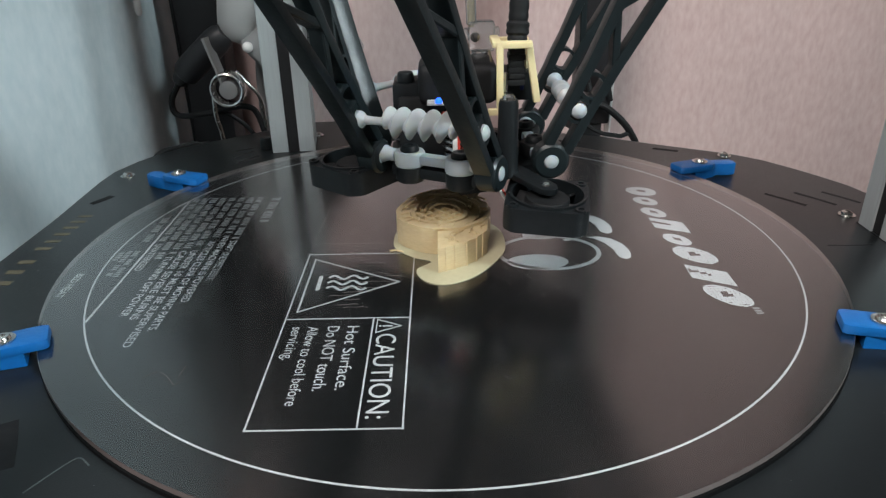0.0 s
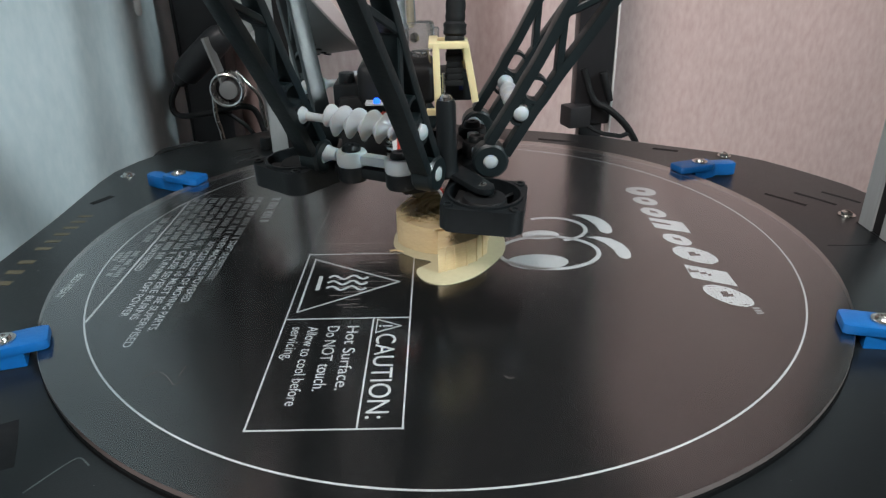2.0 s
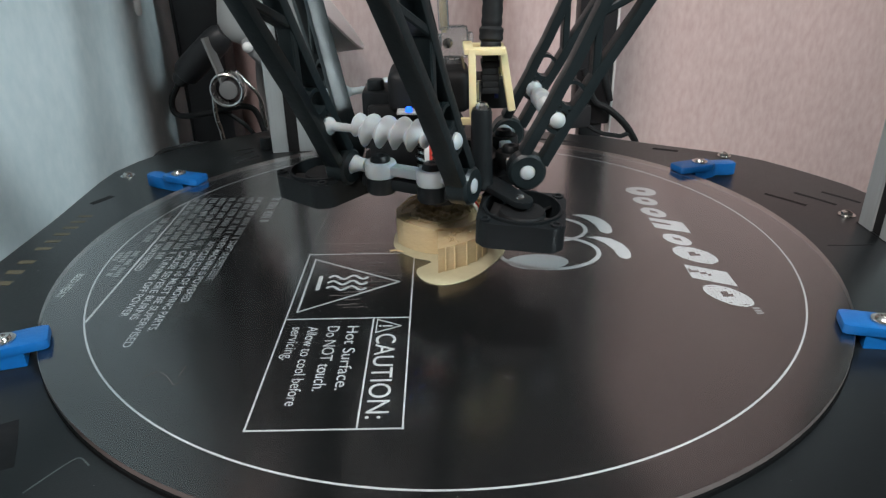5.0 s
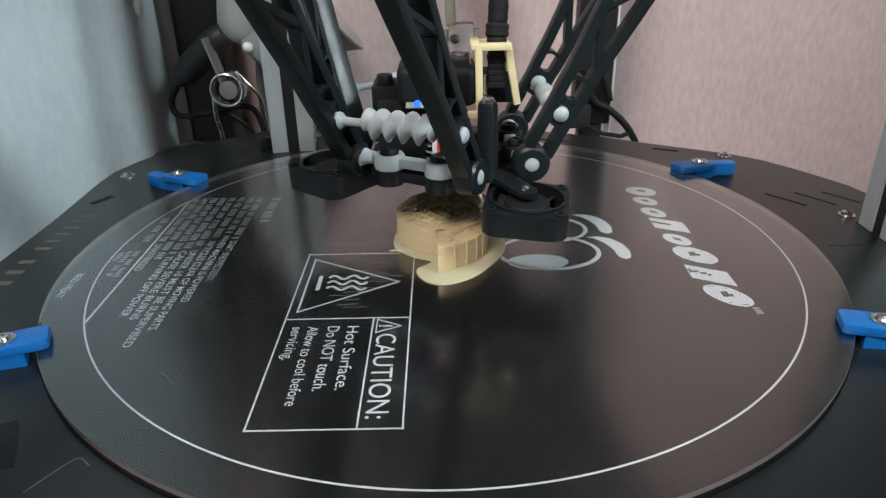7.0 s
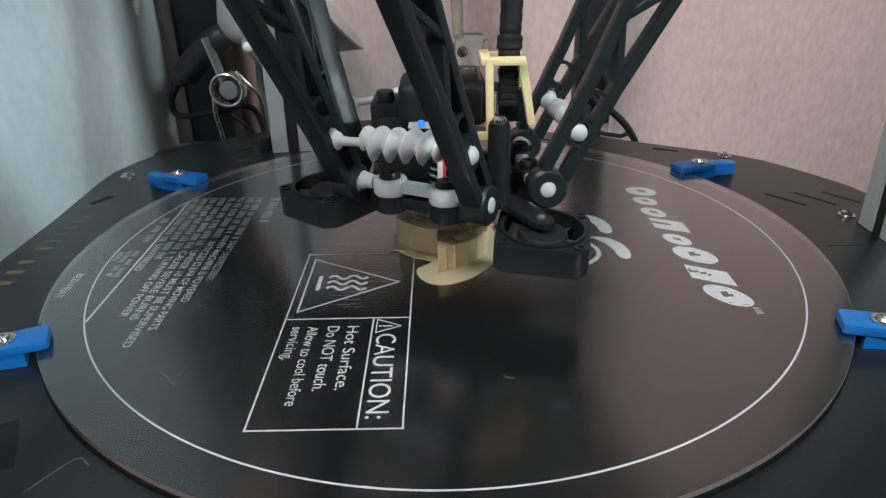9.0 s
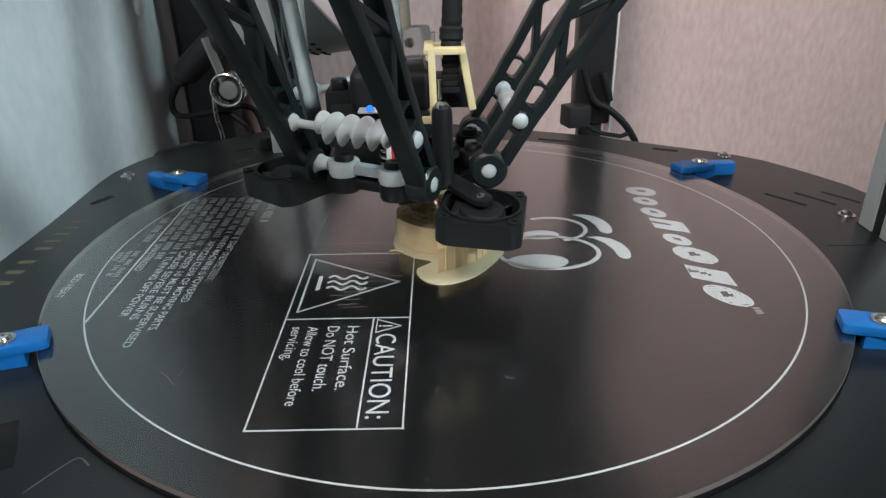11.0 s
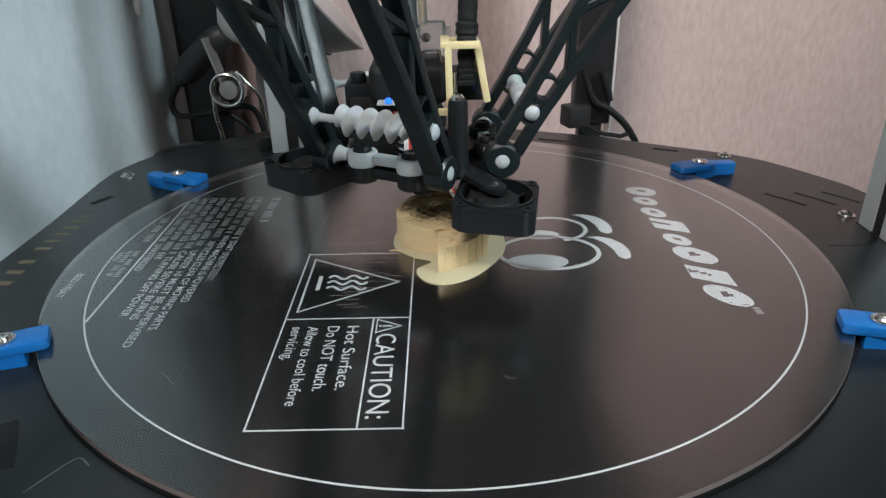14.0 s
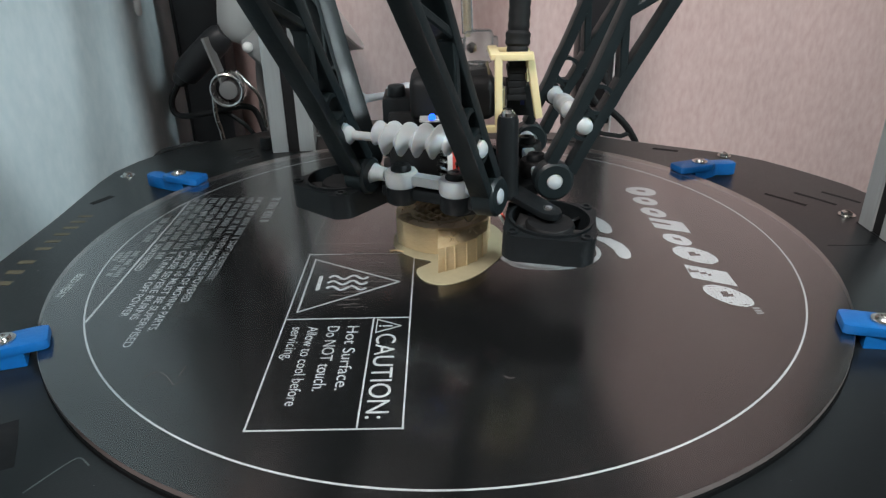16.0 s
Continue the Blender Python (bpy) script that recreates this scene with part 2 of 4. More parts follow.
# added dark boards out of view, so the glass mirrors less bright wall
tagged(part("upper_reflection_board", bm_join(box(154, 322, 560, 396, 329.5, 1300, 1), box(400, 322, 210, 1100, 329.5, 1300, 1)), DARK, None), "unseen dark boards added to darken the bed's reflection at the right", "panel")
# added too: replaces the printer's unseen upper parts in the glass's dark middle
tagged(part("reflection_board", box(-166, 323, 186, 150, 329.5, 1300, 1), DARK, None), "unseen dark board added to darken the middle of the bed's reflection", "panel")

# ---------------- the printer's base ----------------
PLATE_Z = -4.6
OUTLINE = [(-187, -120), (-186, -3), (-185, 40), (-186, 92), (-185, 108), (-179, 126), (-168, 145), (-160, 154), (-138, 170), (-117, 187), (-104, 198), (-88, 206), (-47, 209),
           (-20, 205), (99, 160), (126, 143), (155, 127), (168, 119), (180, 108), (190, 94), (198, 81), (206, 66), (210, 52), (212, -40), (195, -120), (120, -215), (-110, -215)]
BASE_OB = empty("delta_printer", "black delta printer with aluminium towers, standing on the desk", "3d printer")
part("top_plate", prism(OUTLINE, PLATE_Z - 6, PLATE_Z, 0.8), BASE, BASE_OB, "black laminate top plate with scuffs")
part("housing", prism([(x * 0.96, y * 0.96) for x, y in OUTLINE], -118, PLATE_Z - 6), BASE, BASE_OB)


def vent_slot(x0, y0, x1, y1, w=2.2):
    part("vent_slot", ribbon(smooth_path([(x0, y0, 0), ((x0 + x1) / 2 + 0.3, (y0 + y1) / 2, 0), (x1, y1, 0)], 3), w, PLATE_Z - 0.5, PLATE_Z + 0.06), SHADOW, BASE_OB, "dark cut slot")


for s in ((159.3, 56.7, 172.3, 40.5), (174.2, 57.5, 186.5, 40.5), (188, 57.5, 199, 42.5), (-125, 143, -116, 148), (-123.5, 131, -114, 142), (-118.7, 121, -109, 133),
          (-45, 178, -30, 180), (-48, 170, -34, 171.5)):
    vent_slot(*s)
vent_slot(125, 132.6, 138.1, 126.3, 3.4)
vent_slot(60, 156, 84, 147, 3.4)
vent_slot(-176, 60, -169.9, 70.5, 4)
vent_slot(-124.5, -107.5, -115.5, -126.5, 5.5)
part("seam", ribbon([(160.4, -3.0), (168, -3.6), (179, -3.4)], 0.8, PLATE_Z - 0.5, PLATE_Z + 0.05), SHADOW, BASE_OB)
# a curved scratched cut beside the near tower
part("scuffed_cut", ribbon(smooth_path([(-105.8, -134.7, 0), (-99.6, -124.6, 0), (-97, -122.6, 0), (-93.5, -125.4, 0)], 6), 0.45, PLATE_Z - 0.5, PLATE_Z + 0.05), SCRATCH, BASE_OB)
# gilt lettering along the edge, kept as plain bars
for x, y, n in ((-173.6, -23, 7.0), (-174.0, -13.5, 6.5), (-174.0, -4.5, 6.5), (-173.6, 8.5, 5.5), (-173.3, 16.0, 5.5), (-173.0, 23.5, 5.5), (-172.6, 30.8, 5.2), (-172.2, 37.6, 5.0),
                (-171.8, 44.2, 4.6)):
    part("letter_bar", box(x - 3.4, y - n * 0.28, PLATE_Z - 0.2, x + 3.4, y + n * 0.22, PLATE_Z + 0.05), GOLD, BASE_OB, "worn gilt lettering bar")


def screw(x, y, z, r=4.0, parent=None):
    ob = empty("screw", "bright steel button-head screw in the base plate", "screw", "base plate screws") if parent is None else parent
    part("screw_head", tf(lathe([(0, -2), (r, -2), (r, 0.4), (r * 0.86, 1.5), (r * 0.5, 2.1), (r * 0.36, 2.1), (r * 0.3, 0.9), (0, 0.9)], 24), at(x, y, z)), STEEL, ob)
    part("washer", tf(ring(r * 1.45, r * 0.7, -0.3, 0.35, 28), at(x, y, z)), STEEL, ob)
    return ob


for x, y in ((-174.2, 101), (185.0, 28.6), (161.3, 116.5), (-80, 173)):
    screw(x, y, PLATE_Z, 2.6)

# ---------------- towers ----------------


def tower(x, y, turn, h, label):
    w, s, d = 12.7, 3.3, 5.0
    poly = []
    for q in range(4):
        for px, py in ((w, -w + 0.6), (w, -s), (w - 1.6, -s), (w - d, -s - 2), (w - d, s + 2), (w - 1.6, s), (w, s), (w, w - 0.6)):
            v = rot(90 * q) @ Vector((px, py, 0))
            poly.append((v.x, v.y))
    t = part("tower", tf(prism(poly, PLATE_Z, h), at(x, y) @ rot(turn)), ALU, BASE_OB, label, smooth=False)
    for q in range(4):
        part("slot_insert", tf(box(w - d + 0.2, -s + 0.1, PLATE_Z + 0.1, w - 1.0, s - 0.1, h - 1), at(x, y) @ rot(turn + 90 * q)), SHADOW, t, "black slot insert", smooth=False)
    # black strips added above view, to dim the tower's reflection in the glass
    for s2 in (-1, 1):
        part("reflection_strip", tf(box(w + 0.4, s2 * 8 - 4.4, 105, w + 1.8, s2 * 8 + 4.4, h - 2), at(x, y) @ rot(turn)), BLACK_SOFT, t, "unseen black strip added to dim the tower's reflection", smooth=False)
    part("foot_gap", tf(ring(18.6, 18.0, PLATE_Z - 0.1, PLATE_Z + 0.15, 4, 45, 405), at(x, y) @ rot(turn)), SHADOW, t)


tower(-90.5, 151.5, -88 + 5, 640, "satin aluminium tower with a black slot")
tower(198.2, 7.2, 182, 640, "satin aluminium tower with a black slot")
tower(-127, -151, 60, 640, "satin aluminium tower with a black slot")
part("tower_gusset", tf(cyl(3.8, 3.6, 7.5, 20, 0.5), at(-107, 146, PLATE_Z)), BASE, BASE_OB, "dark round fixing stud")

# ---------------- the heated bed ----------------
BED = empty("heated_bed", "round black heated printer bed with clear glass on top", "printer bed")
part("heater_board", tf(cyl(151, 151, 1.4, 160), at(0, -3.0, -4.5)), BOARD, BED, "black board with white print")
g = bmesh.new()
top = [g.verts.new((150 * math.cos(2 * math.pi * i / 180), 150 * math.sin(2 * math.pi * i / 180) - 4.2, 0)) for i in range(180)]
low = [g.verts.new((v.co.x, v.co.y, -1.9)) for v in top]
g.faces.new(top)
for i in range(180):
    g.faces.new((low[i], low[(i + 1) % 180], top[(i + 1) % 180], top[i])).material_index = 1
glass = part("glass_plate", g, [GLASS, GLASS_RIM], BED, "clear glass plate with a ground rim", smooth=False)
glass.visible_shadow = False
INK_Z = -2.95


def ink(name, bm, label="", material=None):
    return part(name, bm, material or INK, BED, label, smooth=False)


def line(x0, y0, x1, y1, w=0.7):
    return ribbon([(x0, y0), (x1, y1)], w, INK_Z - 0.1, INK_Z)


def writing(name, words, x_base, y0, y1, height, sx=1.0):
    """Printed words that read towards the camera, their feet at x_base, from y0 to y1."""
    cu = bpy.data.curves.new("t", "FONT")
    cu.body, cu.size = words, 10
    cu.offset = 0.0 if height > 3.3 else 0.08
    ob = new("t", cu)
    me = bpy.data.meshes.new_from_object(ob)
    bpy.data.objects.remove(ob)
    bpy.data.curves.remove(cu)
    bm = bmesh.new()
    bm.from_mesh(me)
    bpy.data.meshes.remove(me)
    xs, ys = [v.co.x for v in bm.verts], [v.co.y for v in bm.verts]
    kx = abs(y1 - y0) / (max(xs) - min(xs))
    ky = height / 7.0
    x_low = min(xs)
    for v in bm.verts:
        v.co = Vector((x_base + v.co.y * ky, y0 - (v.co.x - x_low) * kx, INK_Z))
    return ink(name, bm)


def bars(x, y0, y1, h, seed):
    """Words too small to read: plain bars in a row."""
    rnd = random.Random(seed)
    y, bms = y0, []
    while y > y1:
        n = min(rnd.uniform(4, 11), y - y1)
        if n > 1.5:
            k = max(1, int(n / 1.7))
            for i in range(k):
                a, b = y - n * i / k, y - n * (i + 1) / k + rnd.uniform(0.7, 0.95)
                bms.append(box(x, b, INK_Z - 0.1, x + h, a, INK_Z))
        y -= n + 1.9
    if bms:
        ink("text_bars", bm_join(*bms), "row of small pale bars", INK_BAR)


ink("print_area_ring", ring(138.3, 137.7, INK_Z - 0.1, INK_Z, 160), "thin white printed ring")
ink("chord_line", line(-125.5, 57.5, -125.5, -56.5, 0.8))
# the caution panel
for seg in ((-55.5, -6, -55.5, -115), (-12.2, -6, -12.2, -115), (-55.9, -115, -11.8, -115), (-55.9, -6, -11.8, -6), (-55.5, -57, -12.2, -57), (-24.8, -57, -24.8, -115)):
    ink("panel_line", line(*seg, 0.52))
writing("caution_word", "CAUTION:", -22.9, -67.5, -110.8, 6.6)
writing("caution_text", "Hot Surface.", -33.2, -62.2, -97.6, 4.0)
writing("caution_text", "Do NOT touch.", -39.9, -62.2, -97.8, 4.0)
writing("caution_text", "Allow to cool before", -46.6, -62.2, -104.6, 3.6)
writing("caution_text", "servicing.", -52.0, -62.2, -81.7, 3.6)
ink("warning_triangle", ribbon([(-52.3, -10.6), (-52.3, -52.2), (-17.4, -30.8)], 1.3, INK_Z - 0.1, INK_Z, True), "white warning triangle")
ink("small_triangle", ribbon([(-23.4, -58.0), (-23.4, -66.4), (-15.2, -62.4)], 0.8, INK_Z - 0.1, INK_Z, True))
ink("exclamation", bm_join(box(-21.4, -62.7, INK_Z - 0.1, -18, -62.0, INK_Z), box(-22.6, -62.7, INK_Z - 0.1, -21.9, -62.0, INK_Z)))
ink("surface_bar", line(-47.8, -25.4, -47.7, -36.4, 1.5))
for yy in (-26.5, -30.8, -35.1):
    ink("heat_wave", ribbon([(-44.5 + 15 * i / 16, yy + 1.5 * math.sin(i * math.pi / 4)) for i in range(17)], 1.1, INK_Z - 0.1, INK_Z))
# a second, worn panel towards the back
ink("panel_line", line(-55.6, 4.6, -54.0, 46, 0.5), "", INK_WORN)
ink("panel_line", line(-55.6, 4.6, -20.6, 4.2, 0.5), "", INK_WORN)
for xx, yy in ((-49, 22), (-47, 21), (-40, 18), (-38, 19), (-31, 22), (-29, 20), (-43, 30), (-36, 31)):
    ink("worn_mark", box(xx - 0.35, yy - 4, INK_Z - 0.1, xx + 0.35, yy + 3, INK_Z), "", INK_WORN)
# the long warning text: what can be read is lettered, the rest are bars
for i, (x, tail, y_tail, y_end) in enumerate(((-92.4, "START UNEXPECTEDLY.", 9, -27.3), (-96.9, "WHEN MACHINE IS POWERED.", 15, -44.5), (-101.6, "ARTICLES CLEAR OF MOVING PARTS.", 9, -63),
                                              (-106.4, "UNDER 10 MUST BE SUPERVISED", 0, -72.7), (-110.8, "CAUSE SEVERE BURNS", 0, -55.3), (-115.2, "TURNING OFF POWER", -5, -53.2),
                                              (-119.7, "", 0, -8), (-124.0, "UNATTENDED", 7, -17.5))):
    writing("warning_text", tail, x, y_tail, y_end, 2.9) if tail else None
    bars(x, 60.5, (y_tail + 2) if tail else y_end, 2.9, 11 + i)
bars(-84.9, 59.5, 29, 4.2, 31)
bars(-131.2, 36, 7, 3.0, 41)
for j, (x, a, b) in enumerate(((-130.4, 0.5, -23.4), (-133.6, 0.5, -22.3), (-136.6, -0.5, -12))):
    bars(x, a, b, 2.2, 51 + j)
writing("bed_text", "BED HEAT", -145.4, -19.5, -38.6, 3.0)
# the maker's mark: plain slanted ovals and blocks, the last three dotted


def in_outline(outline, x, y):
    hit = False
    for (xa, ya), (xb, yb) in zip(outline, outline[1:] + outline[:1]):
        if (ya > y) != (yb > y) and x < xa + (y - ya) * (xb - xa) / (yb - ya):
            hit = not hit
    return hit


def mark(cx, cy, hx, hy, lean, oval_shape, dotted):
    if oval_shape:
        outline = [(cx + hx * math.cos(radians(a)), cy + hy * math.sin(radians(a)) + lean * math.cos(radians(a))) for a in range(0, 360, 15)]
        gap = [(cx - 0.25 * hx, cy + 0.35 * hy), (cx + 0.3 * hx, cy + 0.25 * hy), (cx + 0.3 * hx, cy - 0.2 * hy), (cx - 0.25 * hx, cy - 0.1 * hy)]
    else:
        outline = [(cx - hx, cy + hy - lean), (cx + hx, cy + hy + lean), (cx + hx, cy - hy + lean), (cx - hx, cy - hy - lean)]
        gap = [(cx - hx * 1.01, cy + 0.35 * hy - lean), (cx + 0.1 * hx, cy + 0.12 * hy), (cx + 0.1 * hx, cy - 0.12 * hy), (cx - hx * 1.01, cy - 0.05 * hy - lean)]
    if not dotted:
        ink("mark_block", prism(outline, INK_Z - 0.1, INK_Z), "white slanted mark block")
        ink("mark_gap", prism([(x, y + lean * (x - cx) / hx) if oval_shape else (x, y) for x, y in gap], INK_Z, INK_Z + 0.05), "", BOARD)
        return
    bms, n = [], 11
    for r in range(n):
        for q in range(n):
            x, y = cx - hx + 2 * hx * (r + 0.5) / n, cy - hy - abs(lean) + 2 * (hy + abs(lean)) * (q + 0.5) / n
            if in_outline(outline, x, y) and not in_outline(gap, x, y):
                bms.append(box(x - hx / n + 0.07, y - (hy + abs(lean)) / n + 0.16, INK_Z - 0.1, x + hx / n - 0.07, y + (hy + abs(lean)) / n - 0.04, INK_Z))
    ink("mark_block", bm_join(*bms), "white dotted slanted mark block")
    ink("mark_outline", ribbon(outline, 0.7, INK_Z - 0.1, INK_Z + 0.02, True), "thin white outline of the mark")


for row in ((98.4, 59.0, 7.1, 5.8, -1.5, 1, 0), (97.1, 46.0, 5.3, 5.0, -1.7, 1, 0), (97.2, 32.0, 5.2, 5.4, -2.4, 1, 0), (100.0, 17.4, 6.8, 5.6, -3.2, 0, 0), (98.9, 2.1, 5.2, 5.4, -2.5, 1, 0),
            (101.5, -12.8, 7.4, 6.6, -3.6, 1, 1), (101.4, -30.2, 7.0, 5.2, -3.6, 0, 1), (102.4, -46.0, 7.0, 6.6, -4.0, 1, 1)):
    mark(*row)
bars(107.6, -54.8, -60, 2.4, 77)


def oval(cx, cy, rx, ry, n=48):
    return [(cx + rx * math.cos(2 * math.pi * i / n), cy + ry * math.sin(2 * math.pi * i / n)) for i in range(n)]


ink("eye_ring", ribbon(oval(43, -7.5, 20.5, 15.2), 1.9, INK_Z - 0.1, INK_Z, True), "white oval eye ring")
ink("eye_pupil", prism(oval(37.5, -16.2, 12.2, 6.6), INK_Z - 0.1, INK_Z), "white oval pupil")
ink("eye_ring", ribbon([(47 + 15.5 * math.cos(radians(a)), 15.5 + 12.5 * math.sin(radians(a))) for a in range(-75, 120, 8)], 1.8, INK_Z - 0.1, INK_Z), "white oval eye ring")
ink("eye_pupil", prism(oval(42, 9.5, 8, 4.5), INK_Z - 0.1, INK_Z), "white oval pupil")
for dy, dx in ((0, 0), (24.5, -2.2)):
    crest = [(61.5, 6.2), (66, 6.6), (71, 4.4), (74.8, -1.0), (76.4, -8.0), (75.6, -13.6), (73.2, -15.2), (70.6, -13.0), (70.0, -6.0), (67.6, 0.4), (64.5, 4.4)]
    ink("brow", prism([(x + dx, y + dy) for x, y in crest], INK_Z - 0.1, INK_Z), "white curved brow")


def crumbs():
    """Dried glue flecks, scratches and dust on the glass."""
    rnd = random.Random(5)
    bm = bmesh.new()

    def fleck(x, y, r):
        n = rnd.randint(3, 5)
        a0 = rnd.uniform(0, 6)
        vs = [bm.verts.new((x + r * rnd.uniform(0.5, 1.3) * math.cos(a0 + 6.283 * i / n), y + r * rnd.uniform(0.5, 1.3) * math.sin(a0 + 6.283 * i / n), 0.05)) for i in range(n)]
        tip = bm.verts.new((x, y, 0.05 + r * 0.5))
        for i in range(n):
            bm.faces.new((vs[i], vs[(i + 1) % n], tip))

    for i in range(1500):
        fleck(rnd.gauss(47, 14), rnd.gauss(-24, 17), rnd.uniform(0.06, 0.2) * rnd.choice((1, 1, 1, 1.7)))
    for i in range(320):
        fleck(rnd.gauss(22, 24), rnd.gauss(-50, 18), rnd.uniform(0.05, 0.16))
    for i in range(150):
        fleck(rnd.gauss(62, 14), rnd.gauss(62, 22), rnd.uniform(0.06, 0.24))
    for i in range(150):
        a, r = rnd.uniform(0, 6.283), 148 * math.sqrt(rnd.random())
        fleck(r * math.cos(a), r * math.sin(a) - 4, rnd.uniform(0.05, 0.2))
    for i in range(70):
        a, r = rnd.uniform(0, 6.283), rnd.uniform(158, 178)
        n0 = len(bm.verts)
        fleck(r * math.cos(a), r * math.sin(a), rnd.uniform(0.08, 0.3))
        bm.verts.ensure_lookup_table()
        for v in bm.verts[n0:]:
            v.co.z += PLATE_Z
    ob = part("glue_flecks", bm, FLECK, None, smooth=False)
    tagged(ob, "pale dried flecks and dust on the glass", "dust", "", "stuff")


def smears():
    rnd = random.Random(9)
    bms = []
    for i in range(20):     # scraped glue lines by the triangle
        y = -5 - i * 2.6 + rnd.uniform(-1.0, 1.0)
        x = -36 + rnd.uniform(-6, 6)
        n = rnd.uniform(5, 15)
        bend = rnd.uniform(-0.12, 0.04)
        pts = [(x + n * k / 6, y + rnd.uniform(-0.3, 0.3) + bend * (k - 3) ** 2, 0) for k in range(7)]
        bms.append(ribbon(smooth_path(pts, 3), rnd.uniform(0.08, 0.2), 0.03, 0.06))
    for pts in ([(-90.9, -94, 0), (-87, -91, 0), (-83, -94, 0), (-80, -97.5, 0), (-78, -95, 0)], [(-79.5, -88, 0), (-80, -94, 0)], [(17, -96, 0), (18.5, -97.4, 0), (20, -97, 0)],
                [(136, -62, 0), (138.5, -64, 0), (141, -63.8, 0)]):
        bms.append(ribbon(smooth_path(pts, 5), 0.2, 0.03, 0.08))
    ob = part("scraped_streaks", bm_join(*bms), FLECK, None, smooth=False)
    tagged(ob, "thin scraped glue streaks on the glass", "smear", "", "stuff")


crumbs()
smears()


def clip(x, y, turn, tail, front, label):
    """A printed turn-clip: a thick nose on the glass, a waist, and a kinked thinner tail."""
    c = empty("bed_clip", label, "clip", "bed clips")
    m = at(x, y, PLATE_Z) @ rot(turn)
    nose = [(-front, -4.8), (-front + 1.6, -5.6), (4.5, -5.4), (7.2, -3.4), (7.2, 4.2), (3, 5.5), (-front + 1.4, 5.5), (-front, 4.6)]
    lever = bm_join(prism(nose, 4.7, 8.2, 0.8), prism([(-5.5, -5.2), (6.9, -3.6), (6.9, 4.0), (-5.5, 5.2)], 0.2, 4.9), prism([(6.6, -3.3), (10, -2.2), (12.5, -3.6), (tail - 3, -4.8), (tail, -4.2), (tail + 0.8, -1), (tail, 2.4), (tail - 4, 3.2), (11, 4.4), (6.6, 4.0)], 0.2, 6.8, 0.8))
    part("lever", tf(lever, m), BLUE, c)
    part("screw_head", tf(lathe([(0, 8.2), (2.6, 8.2), (2.6, 9.2), (2.1, 9.9), (1.2, 10.0), (1.0, 9.1), (0, 9.1)], 20), m), STEEL, c, "steel screw head")
    part("washer", tf(ring(3.9, 1.5, 8.3, 8.9, 24), m), STEEL, c, "steel washer")
    return c


clip(-137.4, 79.5, 160, 19, 14.5, "blue plastic clip holding the glass at the back")
clip(134.7, 82.5, 18, 20, 14.5, "blue plastic clip holding the glass at the back")
clip(-140.5, -77.5, 203, 20, 13, "blue plastic clip holding the glass near the front")
clip(140.0, -75.5, -16, 20, 12.5, "blue plastic clip holding the glass near the front")

# ---------------- the printed part ----------------
PR = empty("printed_part", "half-finished cream plastic print with a round drum and square lug", "3d print")


def drum_outline():
    pts = []
    for i in range(72):
        a = 2 * math.pi * i / 72
        r = 19.6 + 0.25 * math.sin(9 * a) + (0.5 if 0.3 < (a % 1.05) < 0.36 else 0)
        pts.append((r * math.cos(a), 3.5 + r * 0.93 * math.sin(a)))
    return pts


def stacked(outline, z0, z1, step=0.8, jag=0.10):
    """A printed wall: layer on layer, each a hair in or out."""
    rnd = random.Random(len(outline))
    n = len(outline)
    cx, cy = sum(p[0] for p in outline) / n, sum(p[1] for p in outline) / n
    bm = bmesh.new()
    prev = None
    z = z0
    k = 0
    first = None
    while z <= z1 + 1e-6:
        s = 1 + (jag if k % 2 else 0) / 18 + rnd.uniform(-0.001, 0.001)
        cur = [bm.verts.new((cx + (x - cx) * s, cy + (y - cy) * s, z)) for x, y in outline]
        if prev:
            for i in range(n):
                bm.faces.new((prev[i], prev[(i + 1) % n], cur[(i + 1) % n], cur[i]))
        else:
            first = cur
        prev = cur
        z += step / 2
        k += 1
    bm.faces.new(prev)
    bm.faces.new(first[::-1])
    bmesh.ops.recalc_face_normals(bm, faces=bm.faces[:])
    return bm


def ragged(bm, z_min=10.0, dz=0.5, dx=0.16, seed=3):
    """Uneven strand tops, as a rough print has."""
    rnd = random.Random(seed)
    for v in bm.verts:
        if v.co.z > z_min:
            v.co += Vector((rnd.uniform(-dx, dx), rnd.uniform(-dx, dx), rnd.uniform(-dz, dz)))
    return bm


part("raft", prism([(x, y) for x, y in smooth_2d([(-20.8, -4), (-18, -11), (-12, -17), (-5, -21), (-10.3, -27), (-9.6, -33), (-6, -38), (0.6, -40), (9, -36), (16, -28.5), (23.6, -15), (25.3, -4), (24, 8), (18, 17), (2, 22), (-14, 18), (-20, 8)], 5)],
                   0.02, 0.45, 0.1), BRIM, PR, "thin cream brim on the glass")
part("drum", stacked(drum_outline(), 0.5, 9.8), CREAM, PR)
part("lug", stacked([(-2.3, -31.0), (0.6, -29.6), (0.9, -29.2), (4.0, -27.8), (4.3, -27.2), (8.6, -24.9), (9.0, -24.3), (12.5, -21.6), (12.8, -20.8), (17.2, -14.4), (18.2, -4), (18.4, 6), (15, 12), (4, 4), (-2.4, -14)], 0.5, 10.6, jag=0.05), CREAM, PR, "square cream lug")
for x, y in ((0.7, -29.7), (4.2, -27.9), (8.8, -25.1), (12.7, -21.6), (15.2, -17.6)):
    part("seam_rib", tf(cyl(0.32, 0.3, 10.2, 8), at(x, y, 0.5)), CREAM, PR)
